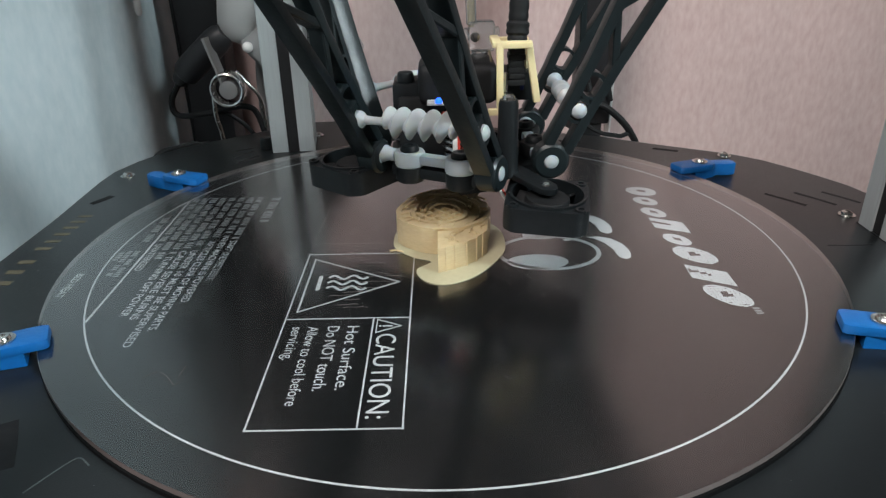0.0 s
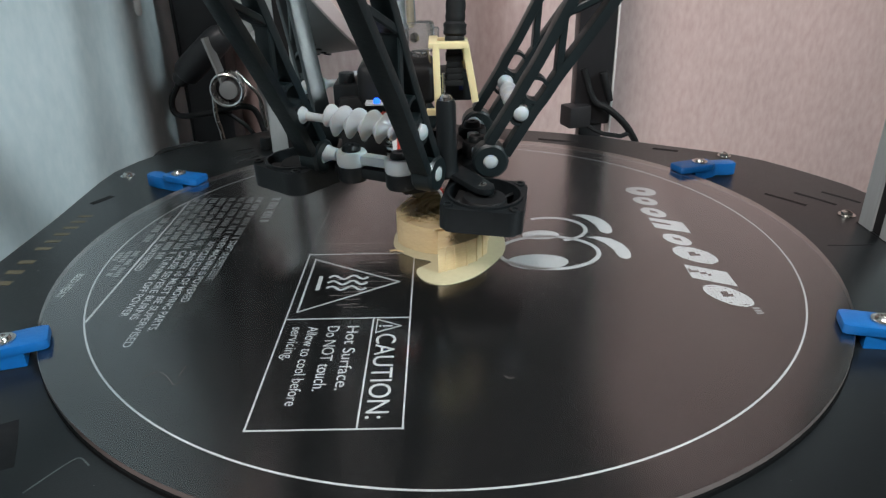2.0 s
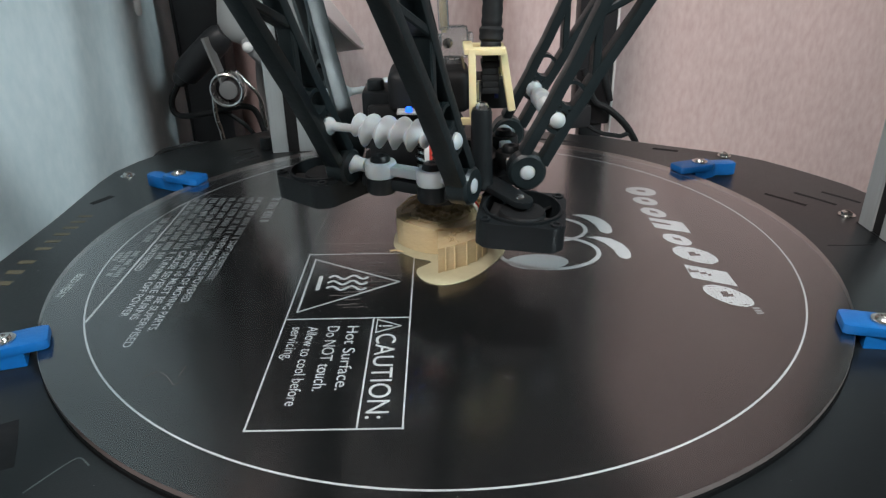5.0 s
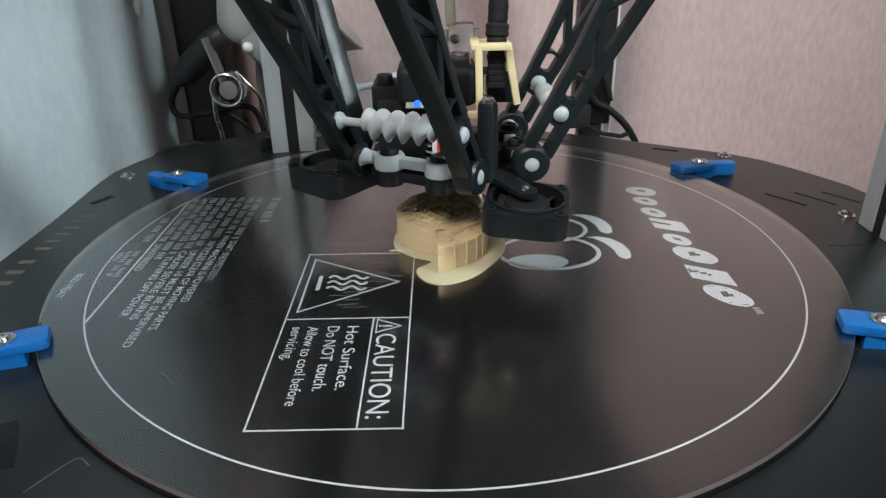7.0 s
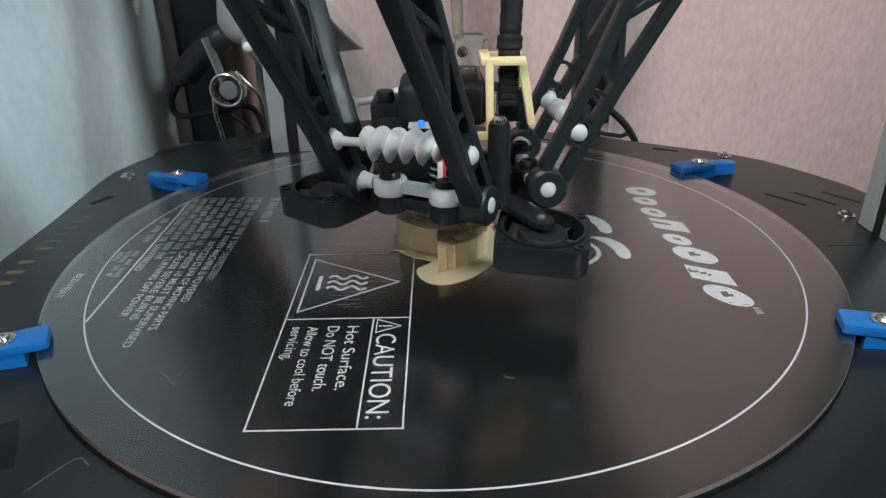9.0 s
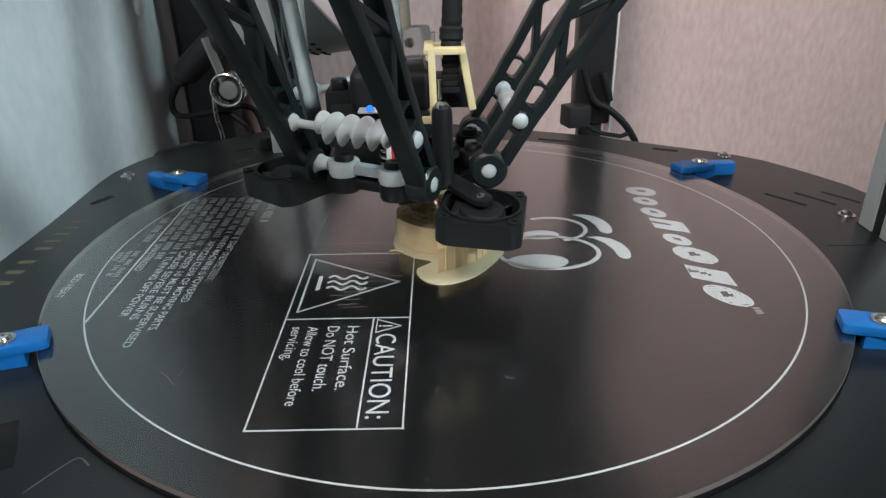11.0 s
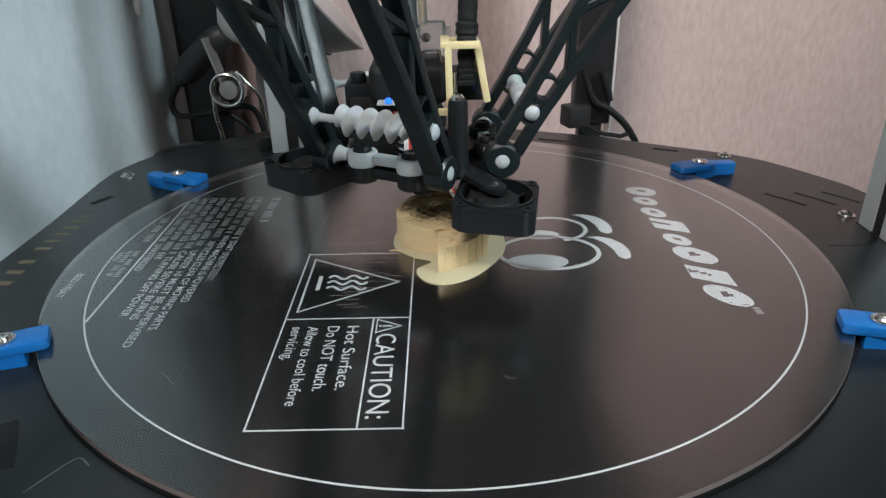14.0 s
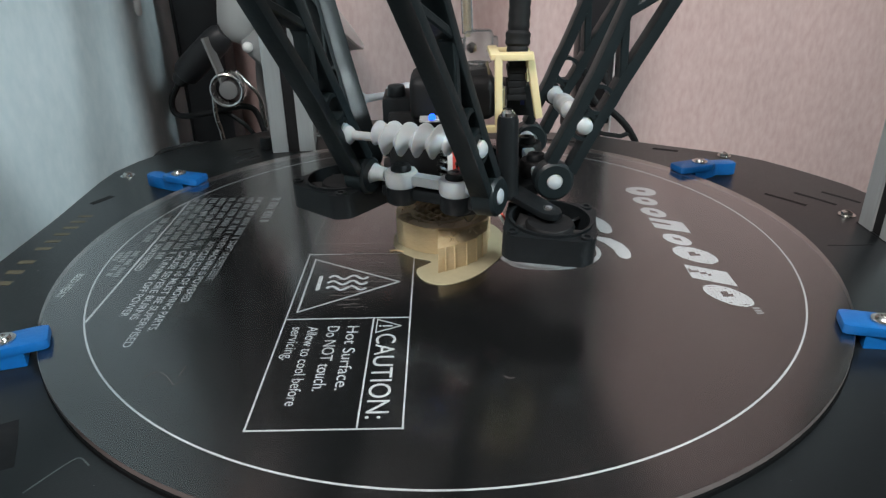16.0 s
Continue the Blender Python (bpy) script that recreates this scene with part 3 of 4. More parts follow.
part("rim_wall", ragged(ribbon([(x * 0.945, 3.5 + (y - 3.5) * 0.945) for x, y in drum_outline()], 2.2, 0.54, 11.6, True), 10, 0.12, 0.12), CREAM, PR)
part("inner_ring", ragged(ribbon(oval(-1.2, 1.6, 14.4, 12.8), 3.6, 9.6, 11.4, True), 10, 0.15, 0.2, 4), CREAM, PR)
part("inner_ring", ragged(ribbon(oval(-1.6, 1.4, 11.0, 9.6), 1.6, 9.6, 11.7, True), 10, 0.2, 0.25, 5), CREAM, PR)
for r in range(6):
    yy = -5.6 + r * 2.9
    half = math.sqrt(max(0, 1 - ((yy - 1.4) / 9.4) ** 2)) * 10.6
    pts = [(-1.6 - half + 2 * half * i / 40, yy + 1.15 * math.sin((-1 - half + 2 * half * i / 40) * 1.15 + (r % 2) * 3.14) + 0.12 * math.sin(i * 2.1 + r)) for i in range(41)]
    part("infill_line", ragged(ribbon(pts, 0.9, 9.6, 11.6), 10, 0.2, 0.2, r), CREAM, PR)
rnd_s = random.Random(21)
for i in range(14):     # ropes of over-extruded plastic curling over the rear of the drum
    rr = 6.5 + i * 0.95
    a0, a1 = rnd_s.uniform(5, 35), rnd_s.uniform(130, 175)
    zz = 11.7 + 0.16 * i + rnd_s.uniform(0, 0.5)
    pts = []
    for q in range(9):
        a = radians(a0 + (a1 - a0) * q / 8)
        pts.append((0.5 + rr * math.cos(a) + rnd_s.uniform(-0.35, 0.35), 1.6 + 0.92 * rr * math.sin(a) + rnd_s.uniform(-0.35, 0.35), zz + 1.1 * math.sin(math.pi * q / 8) + rnd_s.uniform(-0.25, 0.25)))
    part("curled_strand", tube(pts, rnd_s.uniform(0.38, 0.62), 7, 4), CREAM, PR)
for i in range(22):     # ragged strands along the rim and over the lug
    if i < 10:
        ang, rr = rnd_s.uniform(2.4, 5.6), rnd_s.choice((18.6, 16.2, 12.5))
        x, y, zz = rr * math.cos(ang), 2.4 + 0.93 * rr * math.sin(ang), 11.6
    else:
        k = rnd_s.random()
        x, y, zz = -0.5 + 15 * k + rnd_s.uniform(-0.5, 1.5), -27 + 12.5 * k + rnd_s.uniform(0, 8), 10.8
    turn = rnd_s.uniform(0, 6.283)
    pts = [(x + (q - 1.5) * 1.5 * math.cos(turn) + rnd_s.uniform(-0.6, 0.6), y + (q - 1.5) * 1.5 * math.sin(turn) + rnd_s.uniform(-0.6, 0.6), zz + rnd_s.uniform(-0.1, 0.35)) for q in range(4)]
    part("loose_strand", tube(pts, rnd_s.uniform(0.25, 0.42), 6, 4), CREAM, PR)
part("rear_ridge", ragged(stacked([(-3.2, 13.0), (-3.0, 18.6), (3, 20.2), (9.5, 17.6), (9.2, 14.5), (3, 15.8)], 9.6, 15.4, jag=0.4), 10, 0.25, 0.3, 8), CREAM, PR)
part("rear_ridge", ragged(stacked([(8.8, 15.6), (13.4, 14.2), (18.4, 8.2), (18.6, 3), (15.2, 2.6), (13.2, 8.8)], 9.6, 13.2, jag=0.4), 10, 0.25, 0.3, 9), CREAM, PR)
part("loose_strand", tube([(-16.5, -12.5, 0.7), (-18.5, -11.2, 0.6), (-20.2, -10.4, 0.5), (-22.0, -10.8, 0.4)], 0.4, 6), CREAM, PR)

# ---------------- behind the printer ----------------


def rear_posts():
    p1 = empty("black_post", "square black metal post standing behind the printer", "post", "rear posts")
    part("shaft", box(-199, 282, -118, -166, 312, 900, 2), DARK, p1)
    part("edge_strip", box(-200.6, 281, -118, -198.5, 284, 900, 0.6), BLACK_SOFT, p1)
    p2 = empty("black_post", "black post with a thin pale edge behind the printer", "post", "rear posts")
    part("shaft", box(99, 248, -22, 126, 266, 900, 2), DARK, p2)
    part("stand", box(104, 250, -118, 121, 264, -22, 1), DARK, p2)
    part("pale_edge", box(126.4, 250, -118, 128.0, 264, 900, 0.4), WHITE, p2, "thin pale edge strip")


rear_posts()


def desk_lamp():
    """A clip lamp: pale head, black neck, sprung wire clamp."""
    l = empty("clamp_lamp", "small white clamp lamp with black neck and steel spring", "lamp")
    part("neck", tf(lathe([(0, 0), (8.0, 0), (9.5, 2), (10, 8), (10, 36), (9, 42), (6.5, 46), (0, 46)], 24), along((-184, 240, 22), (-149, 236, 52))), DARK, l, "black ribbed neck")
    part("neck_cap", tf(lathe([(0, 0), (5, 0), (6.4, 3), (6.4, 9), (0, 9)], 20), along((-189, 241, 17.5), (-184, 240, 22))), DARK, l)
    part("head", tf(lathe([(0, 0), (11, 0), (14, 3), (17, 12), (21, 28), (24, 60), (23, 60), (20, 29), (15, 14), (0, 8)], 40), along((-144, 246, 46), (-124, 244, 92))), PALE, l, "pale lacquered lamp head")
    # the bright highlight on the lamp's lens, modelled as a white ball
    part("knob_or_glint", tf(ball(3.6), at(-132, 226, 43)), WHITE, l, "small white ball standing in for a highlight")
    part("bracket", tf(bm_join(box(-4.5, -1, 0, 4.5, 1, 32, 0.5)), along((-160, 226, 50), (-151, 224, 20))), GREY, l, "grey metal bracket")
    coil = [(-149 + 11 * math.cos(a / 10), 229 - a * 0.045, 15 + 11 * math.sin(a / 10)) for a in range(0, 210, 4)]
    part("spring", tube(coil, 1.5, 8, 2), STEEL, l, "steel coil spring")
    part("coil_core", tf(cyl(6.5, 6.5, 12, 20, 1), at(-148, 232, 15) @ rot(90, "X")), GREY, l)
    part("wire_leg", tube([(-160, 225, 12), (-161, 226, -4), (-160, 230, -20), (-158, 234, -60), (-158, 236, -117.5)], 1.5, 8), STEEL, l, "bent steel wire leg")
    part("wire_arm", tube([(-142, 225, 27), (-134, 224, 18), (-128, 226, 8), (-127, 230, -14)], 1.3, 8), STEEL, l)
    part("cable", tube([(-188, 241, 18), (-196, 240, 4), (-193, 238, -6), (-178, 236, -6), (-160, 236, -3), (-143, 236, 0), (-134, 238, -8), (-130, 240, -40), (-130, 242, -117.5)], 2.2, 10), BLACK_SOFT, l, "black cable")
    part("cable", tube([(-160, 236, -3), (-150, 238, -10), (-141, 240, -20), (-132, 242, -40)], 1.6, 8), BLACK_SOFT, l, "thin black cable")


desk_lamp()


def shade_lamp():
    """A reflector lamp behind the head: a pale cone with a perforated collar."""
    l = empty("reflector_lamp", "white conical lamp reflector with a grey perforated collar", "lamp")
    axis = along((-133, 240, 36), (-84, 246, 76))
    part("reflector", tf(lathe([(14, 20), (20, 24), (34, 40), (48, 61), (47.2, 62), (33, 41), (19, 25.4), (13, 21)], 48), axis), GREY, l, "grey lamp reflector")
    part("lining", tf(lathe([(0, 22.5), (12, 22.6), (18.6, 26), (32.4, 41.6), (47.0, 62.4), (48.4, 62.6), (48.6, 61.2), (48.2, 61.1)], 48), axis), LINING, l, "white reflector lining")
    part("collar", tf(lathe([(0, 0), (11, 0), (13, 2), (14.2, 21), (0, 22)], 36), axis), GREY, l, "grey perforated collar")
    for i in range(30):
        for j in range(3):
            part("perforation", tf(box(-0.5, -0.5, -2.0, 0.5, 0.5, 2.0), axis @ rot(i * 12) @ at(24.6 + 5.2 * j, 0, 28.4 + 6.0 * j) @ rot(48, "Y")), SHADOW, l)
    part("stem", tube([(-126, 254, 45), (-134, 262, 20), (-138, 275, -40), (-138, 285, -117.5)], 4, 12), GREY, l)


shade_lamp()


def rear_cables():
    c = empty("power_cable", "black power cable looping down behind the printer", "cable")
    part("lead", tube([(104, 246, 20), (112, 244, -2), (122, 242, -8), (133, 242, -17), (142, 243, -28), (148, 246, -42), (150, 250, -80), (150, 252, -117.0)], 2.6, 10), BLACK_SOFT, c)
    c2 = empty("power_cable", "thin black cable lying behind the base plate", "cable")
    part("lead", tube([(96, 262, -12), (104, 246, -18), (118, 240, -26), (132, 240, -29), (146, 246, -36), (152, 262, -117)], 1.7, 8), BLACK_SOFT, c2)
    part("plug", tf(box(-9, -8, -8, 9, 8, 8, 2), at(100, 246, -14) @ rot(20)), DARK, c2)
    part("plug", tf(cyl(3.4, 2.4, 22, 16, 0.5), along((118, 244, 18), (127, 242, -14))), BLACK_SOFT, c, "tapered strain relief")
    c3 = empty("cable_arch", "black cable arching over the base plate's rear edge", "cable")
    part("lead", tube([(-186, 136, -40), (-174, 140, -8.0), (-163, 153, -5.0), (-153, 161, -5.6), (-146, 172, -20), (-146, 190, -117)], 1.8, 8), BLACK_SOFT, c3)


rear_cables()

cord = empty("hanging_cord", "white plastic cord end hanging before the side panel", "cord")
part("cord_tip", tf(lathe([(0, 0), (1.5, 0.6), (2.4, 3), (2.3, 9), (1.4, 16), (1.2, 30)], 16), at(-211, 249, 62)), WHITE, cord)
part("cord", tube([(-211, 249, 91), (-211, 249, 160), (-212, 249, 240)], 1.1, 8), WHITE, cord)

# ---------------- the moving print head ----------------
PHI = (2.6, 122.6, -117.4)      # the three towers' bearings
CX, CY = 12.8, 12.6             # the head's axis at rest
JR, JW, JZ = 30.7, 25.2, 37.4   # ball joints: reach, half spacing, height
HUB = at(-2.7, 4.3)             # the joints' centre in the head
REACH, ARM_LEN = 138.0, 288.0

HEAD_PATH = [
    (0.0, -0.5, -1.1), (0.1, -2.1, 0.1), (0.2, -1.3, -17.4), (0.3, -1.5, -0.7), (0.4, -8.1, 8.4), (0.5, -2.7, 0.9),
    (0.6, -18.6, 2.6), (0.7, -29.5, -5.1), (0.8, -23.7, -27.4), (0.9, -28.3, -21.9), (1.0, -21.1, -24.3), (1.1, -13.8, -45.1),
    (1.2, -4.6, -30.3), (1.3, -0.7, -28.0), (1.4, -6.7, -27.0), (1.5, -16.9, -13.8), (1.6, -20.6, -23.7), (1.7, -24.1, -22.7),
    (1.8, -15.7, -34.2), (1.9, -8.3, -7.7), (2.0, -23.5, 0.5), (2.1, -12.6, -22.7), (2.2, -6.5, -2.5), (2.3, -10.9, -4.3),
    (2.4, -17.7, -33.1), (2.5, -19.9, -10.9), (2.6, 0.1, -3.6), (2.7, 0.5, -4.9), (2.8, -1.4, -23.9), (2.9, -0.3, -7.5),
    (3.0, -16.4, 13.6), (3.1, -2.0, 2.0), (3.2, -25.3, 0.6), (3.3, -25.6, -4.1), (3.4, -24.6, -28.9), (3.5, -23.8, -26.7),
    (3.6, -23.9, -29.5), (3.7, -1.2, -31.2), (3.8, -5.9, -36.9), (3.9, 3.8, -21.9), (4.0, 1.7, -18.8), (4.1, -6.2, -17.8),
    (4.2, -27.6, -9.8), (4.7, -16.0, -13.0), (5.3, -10.0, -13.5), (5.8, -15.0, -15.5), (6.3, -30.7, -20.0), (6.4, -6.8, -30.9),
    (6.5, -13.8, -44.1), (6.6, 1.1, -25.8), (6.7, -0.1, -25.7), (6.8, -10.8, -31.3), (6.9, -10.1, -19.4), (7.0, -8.3, -4.4),
    (7.1, -18.6, -9.0), (7.2, -14.8, 4.1), (7.3, -20.6, -24.0), (7.4, -23.6, -6.2), (7.5, -18.4, -30.9), (7.6, -22.9, 2.5),
    (7.7, -16.9, -3.9), (7.8, -22.3, 4.6), (7.9, 2.1, -9.6), (8.0, 6.5, -6.6), (8.1, -9.8, -21.7), (8.2, -1.0, -6.2),
    (8.3, -1.4, 4.0), (8.4, -14.0, 14.2), (8.5, -10.4, 5.3), (8.6, -26.0, -0.7), (8.7, -29.8, -6.5), (8.8, -31.6, -21.1),
    (8.9, -24.9, -25.0), (9.0, -6.3, -31.5), (9.1, -13.9, -43.6), (9.2, -4.5, -30.0), (9.7, -8.0, -21.0), (10.3, -10.0, -14.0),
    (10.8, -17.0, -11.0), (11.3, -32.9, -8.8), (11.4, -21.3, -1.7), (11.5, -19.6, -0.4), (11.6, -2.1, 5.5), (11.7, -7.4, 10.1),
    (11.8, -0.2, -15.1), (11.9, -0.9, -20.5), (12.0, 5.1, -22.5), (12.1, -5.5, -24.3), (12.2, -17.7, -14.7), (12.3, -4.5, -8.5),
    (12.4, -5.3, -4.6), (12.5, -7.4, -18.9), (12.6, -28.7, -17.7), (12.7, -4.2, -23.8), (12.8, -24.3, -22.7), (12.9, -21.4, -28.5),
    (13.0, -23.8, 2.6), (13.1, -21.1, 3.1), (13.2, 5.6, -9.1), (13.3, 5.8, -4.6), (13.4, 1.2, -26.4), (13.5, 3.6, -27.6),
    (13.6, -19.3, -27.5), (13.7, -24.5, -22.1), (13.8, -32.0, -13.3), (13.9, -31.2, -8.3), (14.0, -19.1, 0.2), (14.1, -4.2, 9.9),
    (14.2, -7.1, 3.0), (14.3, -7.2, 6.5), (14.4, -0.6, -19.9), (14.5, 4.0, -8.4), (14.6, -6.7, -2.5), (14.7, -24.0, -6.1),
    (14.8, -5.1, -14.2), (14.9, -11.9, -18.7), (15.0, -5.8, -11.7), (15.1, -24.8, -6.1), (15.2, -8.8, -3.1), (15.3, -11.9, -26.7),
    (15.4, -16.7, -3.0), (15.5, -16.6, -23.9), (15.6, -4.2, -10.0), (15.7, -23.4, -0.1), (15.8, 3.9, -21.1), (15.9, 1.5, -17.3),
    (16.0, -2.8, -23.8),
]

HEAD = empty("print_head", "black delta print head with white nylon joints and two fans", "print head")
ARMS, TIES = [], []


def joint(k, side):
    return HUB @ rot(PHI[k]) @ Vector((JR, side * JW, JZ))


LEAN = (2.0, 122.0, -120.0)     # bearings to which the arms lean


def arm_turn(k, x, y):
    """The turn of arm pair k when the head's axis stands at x, y."""
    u = rot(LEAN[k]) @ Vector((REACH, 0, 0)) - Vector((x, y, 0))
    v = rot(PHI[k]) @ Vector((0, 1, 0))
    d = (u + Vector((0, 0, math.sqrt(ARM_LEN ** 2 - u.length_squared)))).normalized()
    xx = v.cross(d).normalized()
    yy = d.cross(xx)
    return Matrix((xx, yy, d)).transposed().to_4x4()


def platform():
    pts = []
    for a in PHI[:1] + PHI[1:2] + PHI[2:]:
        for s in (-1, 1):
            v = HUB @ rot(a) @ Vector((29, s * 18.5, 0))
            pts.append((v.x, v.y))
    pts.sort(key=lambda q: math.atan2(q[1], q[0]))
    part("platform", bm_join(prism(pts, 29.5, 34, 1.2)), BLACK, HEAD, "black moulded platform plate")
    part("rib_ring", tf(ring(23, 20, 33.8, 37, 40), HUB), BLACK, HEAD)
    for k in range(3):
        offs = (-11, 11)
        m = HUB @ rot(PHI[k])
        part("axle_bar", tf(bm_join(box(JR - 6.2, -20, 35.4, JR - 1.2, 20, 39.4, 1.2)), m), NYLON, HEAD, "white nylon axle bar")
        for s in (-1, 1):
            flare = lathe([(0, 0), (2.4, 0), (2.7, 3), (4.6, 7.4), (4.2, 7.9), (0, 7.9)], 24)
            part("axle_end", tf(flare, m @ at(JR - 2.0, s * 16.5, JZ + 0.8) @ rot(-90 * s, "X")), NYLON, HEAD, "flared white axle end")
        for t in offs:
            part("boss", tf(lathe([(0, 34.4), (5.6, 34.4), (6.0, 35.2), (6.0, 39.3), (5.4, 40.2), (0, 40.2)], 28), m @ at(JR - 3.6, t)), NYLON if k else BLACK_SOFT, HEAD, "white nylon boss" if k else "black boss")
            part("boss_foot", tf(lathe([(0, 28), (5.2, 28), (5.8, 29), (5.8, 34.3), (0, 34.3)], 28), m @ at(JR - 3.6, t)), BLACK, HEAD)
            part("screw_head", tf(lathe([(0, 40), (3.8, 40), (3.8, 41), (3.0, 42.4), (1.4, 42.6), (1.2, 41.6), (0, 41.6)], 20), m @ at(JR - 3.6, t)), BLACK, HEAD)
            part("nut", tf(cyl(3.4, 3.0, 2.2, 6), m @ at(JR - 9, t, 27.4)), BLACK, HEAD)


platform()


def square_ring(half, r, z0, z1, cr=3.0, n=64):
    """A square frame with a round hole."""
    bm = bmesh.new()
    cols = []
    for i in range(n):
        a = 2 * math.pi * i / n
        c, s = math.cos(a), math.sin(a)
        k = half / max(abs(c), abs(s))
        x, y = c * k, s * k
        over = abs(x) + abs(y) - (2 * half - cr * 0.75)
        if over > 0:
            x -= math.copysign(over / 2, x)
            y -= math.copysign(over / 2, y)
        cols.append([bm.verts.new((x, y, z0)), bm.verts.new((x, y, z1)), bm.verts.new((r * c, r * s, z1)), bm.verts.new((r * c, r * s, z0))])
    for i in range(n):
        a, b = cols[i], cols[(i + 1) % n]
        for k in range(4):
            bm.faces.new((a[k], b[k], b[(k + 1) % 4], a[(k + 1) % 4]))
    bmesh.ops.recalc_face_normals(bm, faces=bm.faces[:])
    return bm


def fan(a, radius, low, tilt):
    m = rot(a) @ at(radius, 0, low) @ rot(tilt, "Y") @ rot(45)
    f = part("fan", tf(bm_join(square_ring(15.2, 13.4, 0, 9.2, 5.0), ring(14.2, 13.2, 9.2, 10.2, 48)), m), BLACK, HEAD, "small square black cooling fan")
    part("hub", tf(lathe([(0, 1), (8.4, 1), (8.4, 7.4), (7.8, 8.4), (0, 8.6)], 28), m), BLACK_SOFT, f)
    for i in range(7):
        blade = bm_join(box(7, -0.5, -3.4, 12.9, 0.5, 3.4, 0.2))
        part("blade", tf(blade, m @ rot(i * 51.4) @ at(0, 0, 4.6) @ rot(48, "X")), BLACK_SOFT, f)
    for i in range(4):
        part("corner_lug", tf(ring(2.1, 1.2, 8.8, 10.0, 14), m @ rot(45 + 90 * i) @ at(17.0, 0)), BLACK, f)
    part("floor_plate", tf(cyl(13.4, 13.4, 0.8, 40), m), SHADOW, f)
    part("bracket", tf(bm_join(prism([(18, -4.6), (44, -4.0), (46.5, -2.4), (47.4, 0), (46.5, 2.4), (44, 4.0), (18, 4.6)], 0, 2.4, 0.5)), rot(a) @ at(2, 0, 34.2) @ rot(5, "Y")), BLACK, HEAD, "flat black fan bracket")
    part("bracket_screw", tf(cyl(1.8, 1.6, 0.9, 14), rot(a) @ at(44, 0, 32.4)), STEEL, HEAD)
    for i, c in enumerate((RED, WHITE)):
        part("fan_lead", tf(tube([(24, -9 - i, 33), (29, -10 - i, 31), (33, -9 - i, 27), (34, -7 - i, 22)], 0.6, 6), rot(a)), c, HEAD, "thin fan lead")


fan(-55, 45.2, 20.2, 3)
fan(184, 47.5, 24.2, 2)


def rail(p, q, w, t):
    m = along(p, q)
    return tf(box(-w / 2, -t / 2, 0, w / 2, t / 2, (Vector(q) - Vector(p)).length, 0.5, 1), m)


def strut(x0, z0, x1, z1, w, t):
    """A bar in the arm's plane, its depth square to it."""
    d = Vector((x1 - x0, 0, z1 - z0))
    ang = math.degrees(math.atan2(d.x, d.z))
    return tf(box(-w / 2, -t / 2, 0, w / 2, t / 2, d.length, 0.5, 1), at(x0, 0, z0) @ rot(ang, "Y"))


def half_width(z):
    bulge = 0.5 * math.exp(-((z - 32) / 4.5) ** 2)      # round the spare eye
    return bulge + 3.9 + 4.3 * min(1.0, max(0.0, (z - 32) / 60)) if z < 150 else 8.2 - 4.3 * min(1.0, max(0.0, (z - 184) / 70))


ARM_BITS = []


def arm_bits():
    """The pieces of one lattice arm, built once and shared by all six."""
    stops = [5, 18, 24, 27, 29.5, 32, 34.5, 37, 41, 48, 62, 92, 120, 150, 184, 220, 252, 283]
    for s in (-1, 1):
        bm = tf(ribbon([(s * half_width(z), z) for z in stops], 3.7, -3.6, 3.6), rot(90, "X"))
        es = [e for e in bm.edges if len(e.link_faces) == 2 and e.calc_face_angle(0) > 0.9]
        bmesh.ops.bevel(bm, geom=es, offset=0.5, segments=2, profile=0.6, affect="EDGES")
        ARM_BITS.append(("rail", bm))
    for z in (21.5, 31.5):
        r = 5.0 if z < 25 else 5.2
        ARM_BITS.append(("eye", tf(ring(r, r - 1.3, -3.2, 3.2, 28), at(0, 0, z) @ rot(90, "X"))))
    ARM_BITS.append(("end_hub", tf(lathe([(2.9, -4.0), (6.4, -4.0), (6.6, 4.0), (2.9, 4.0)], 28), at(0, 0, 288) @ rot(90, "X"))))
    z, s = 40.0, 1
    while z < 266:
        ARM_BITS.append(("brace", strut(s * half_width(z), z, -s * half_width(z + 19), z + 19, 2.8, 6.4)))
        z += 19
        s = -s


arm_bits()


def arm(k, side):
    hub = tf(lathe([(2.9, -4.2), (6.0, -4.2), (6.9, -3.2), (7.0, 3.2), (6.0, 4.2), (2.9, 4.2)], 32), rot(90, "X"))
    ob = part("arm", hub, ARM, HEAD, "black moulded lattice arm")
    if not ARMS:
        for i, (name, bm) in enumerate(ARM_BITS):
            ARM_BITS[i] = (name, part(name, bm, ARM, ob).data)
    else:
        for name, data in ARM_BITS:
            new(name, data).parent = ob
    part("ball_cap", tf(lathe([(0, -3.4), (2.85, -3.4), (2.95, 3.6), (2.5, 4.4), (1.4, 4.9), (0, 5.0)], 24), rot(-90 * side, "X")), NYLON, ob, "white nylon ball end")
    part("tie_ball", tf(lathe([(0, -3), (2.6, -3), (3.1, 1.6), (2.8, 3.6), (1.7, 4.6), (0, 5.0)], 24), at(0, 0, 21.5) @ rot(-90 * side, "X")), NYLON, ob, "white nylon tie end")
    ARMS.append((ob, k, side))


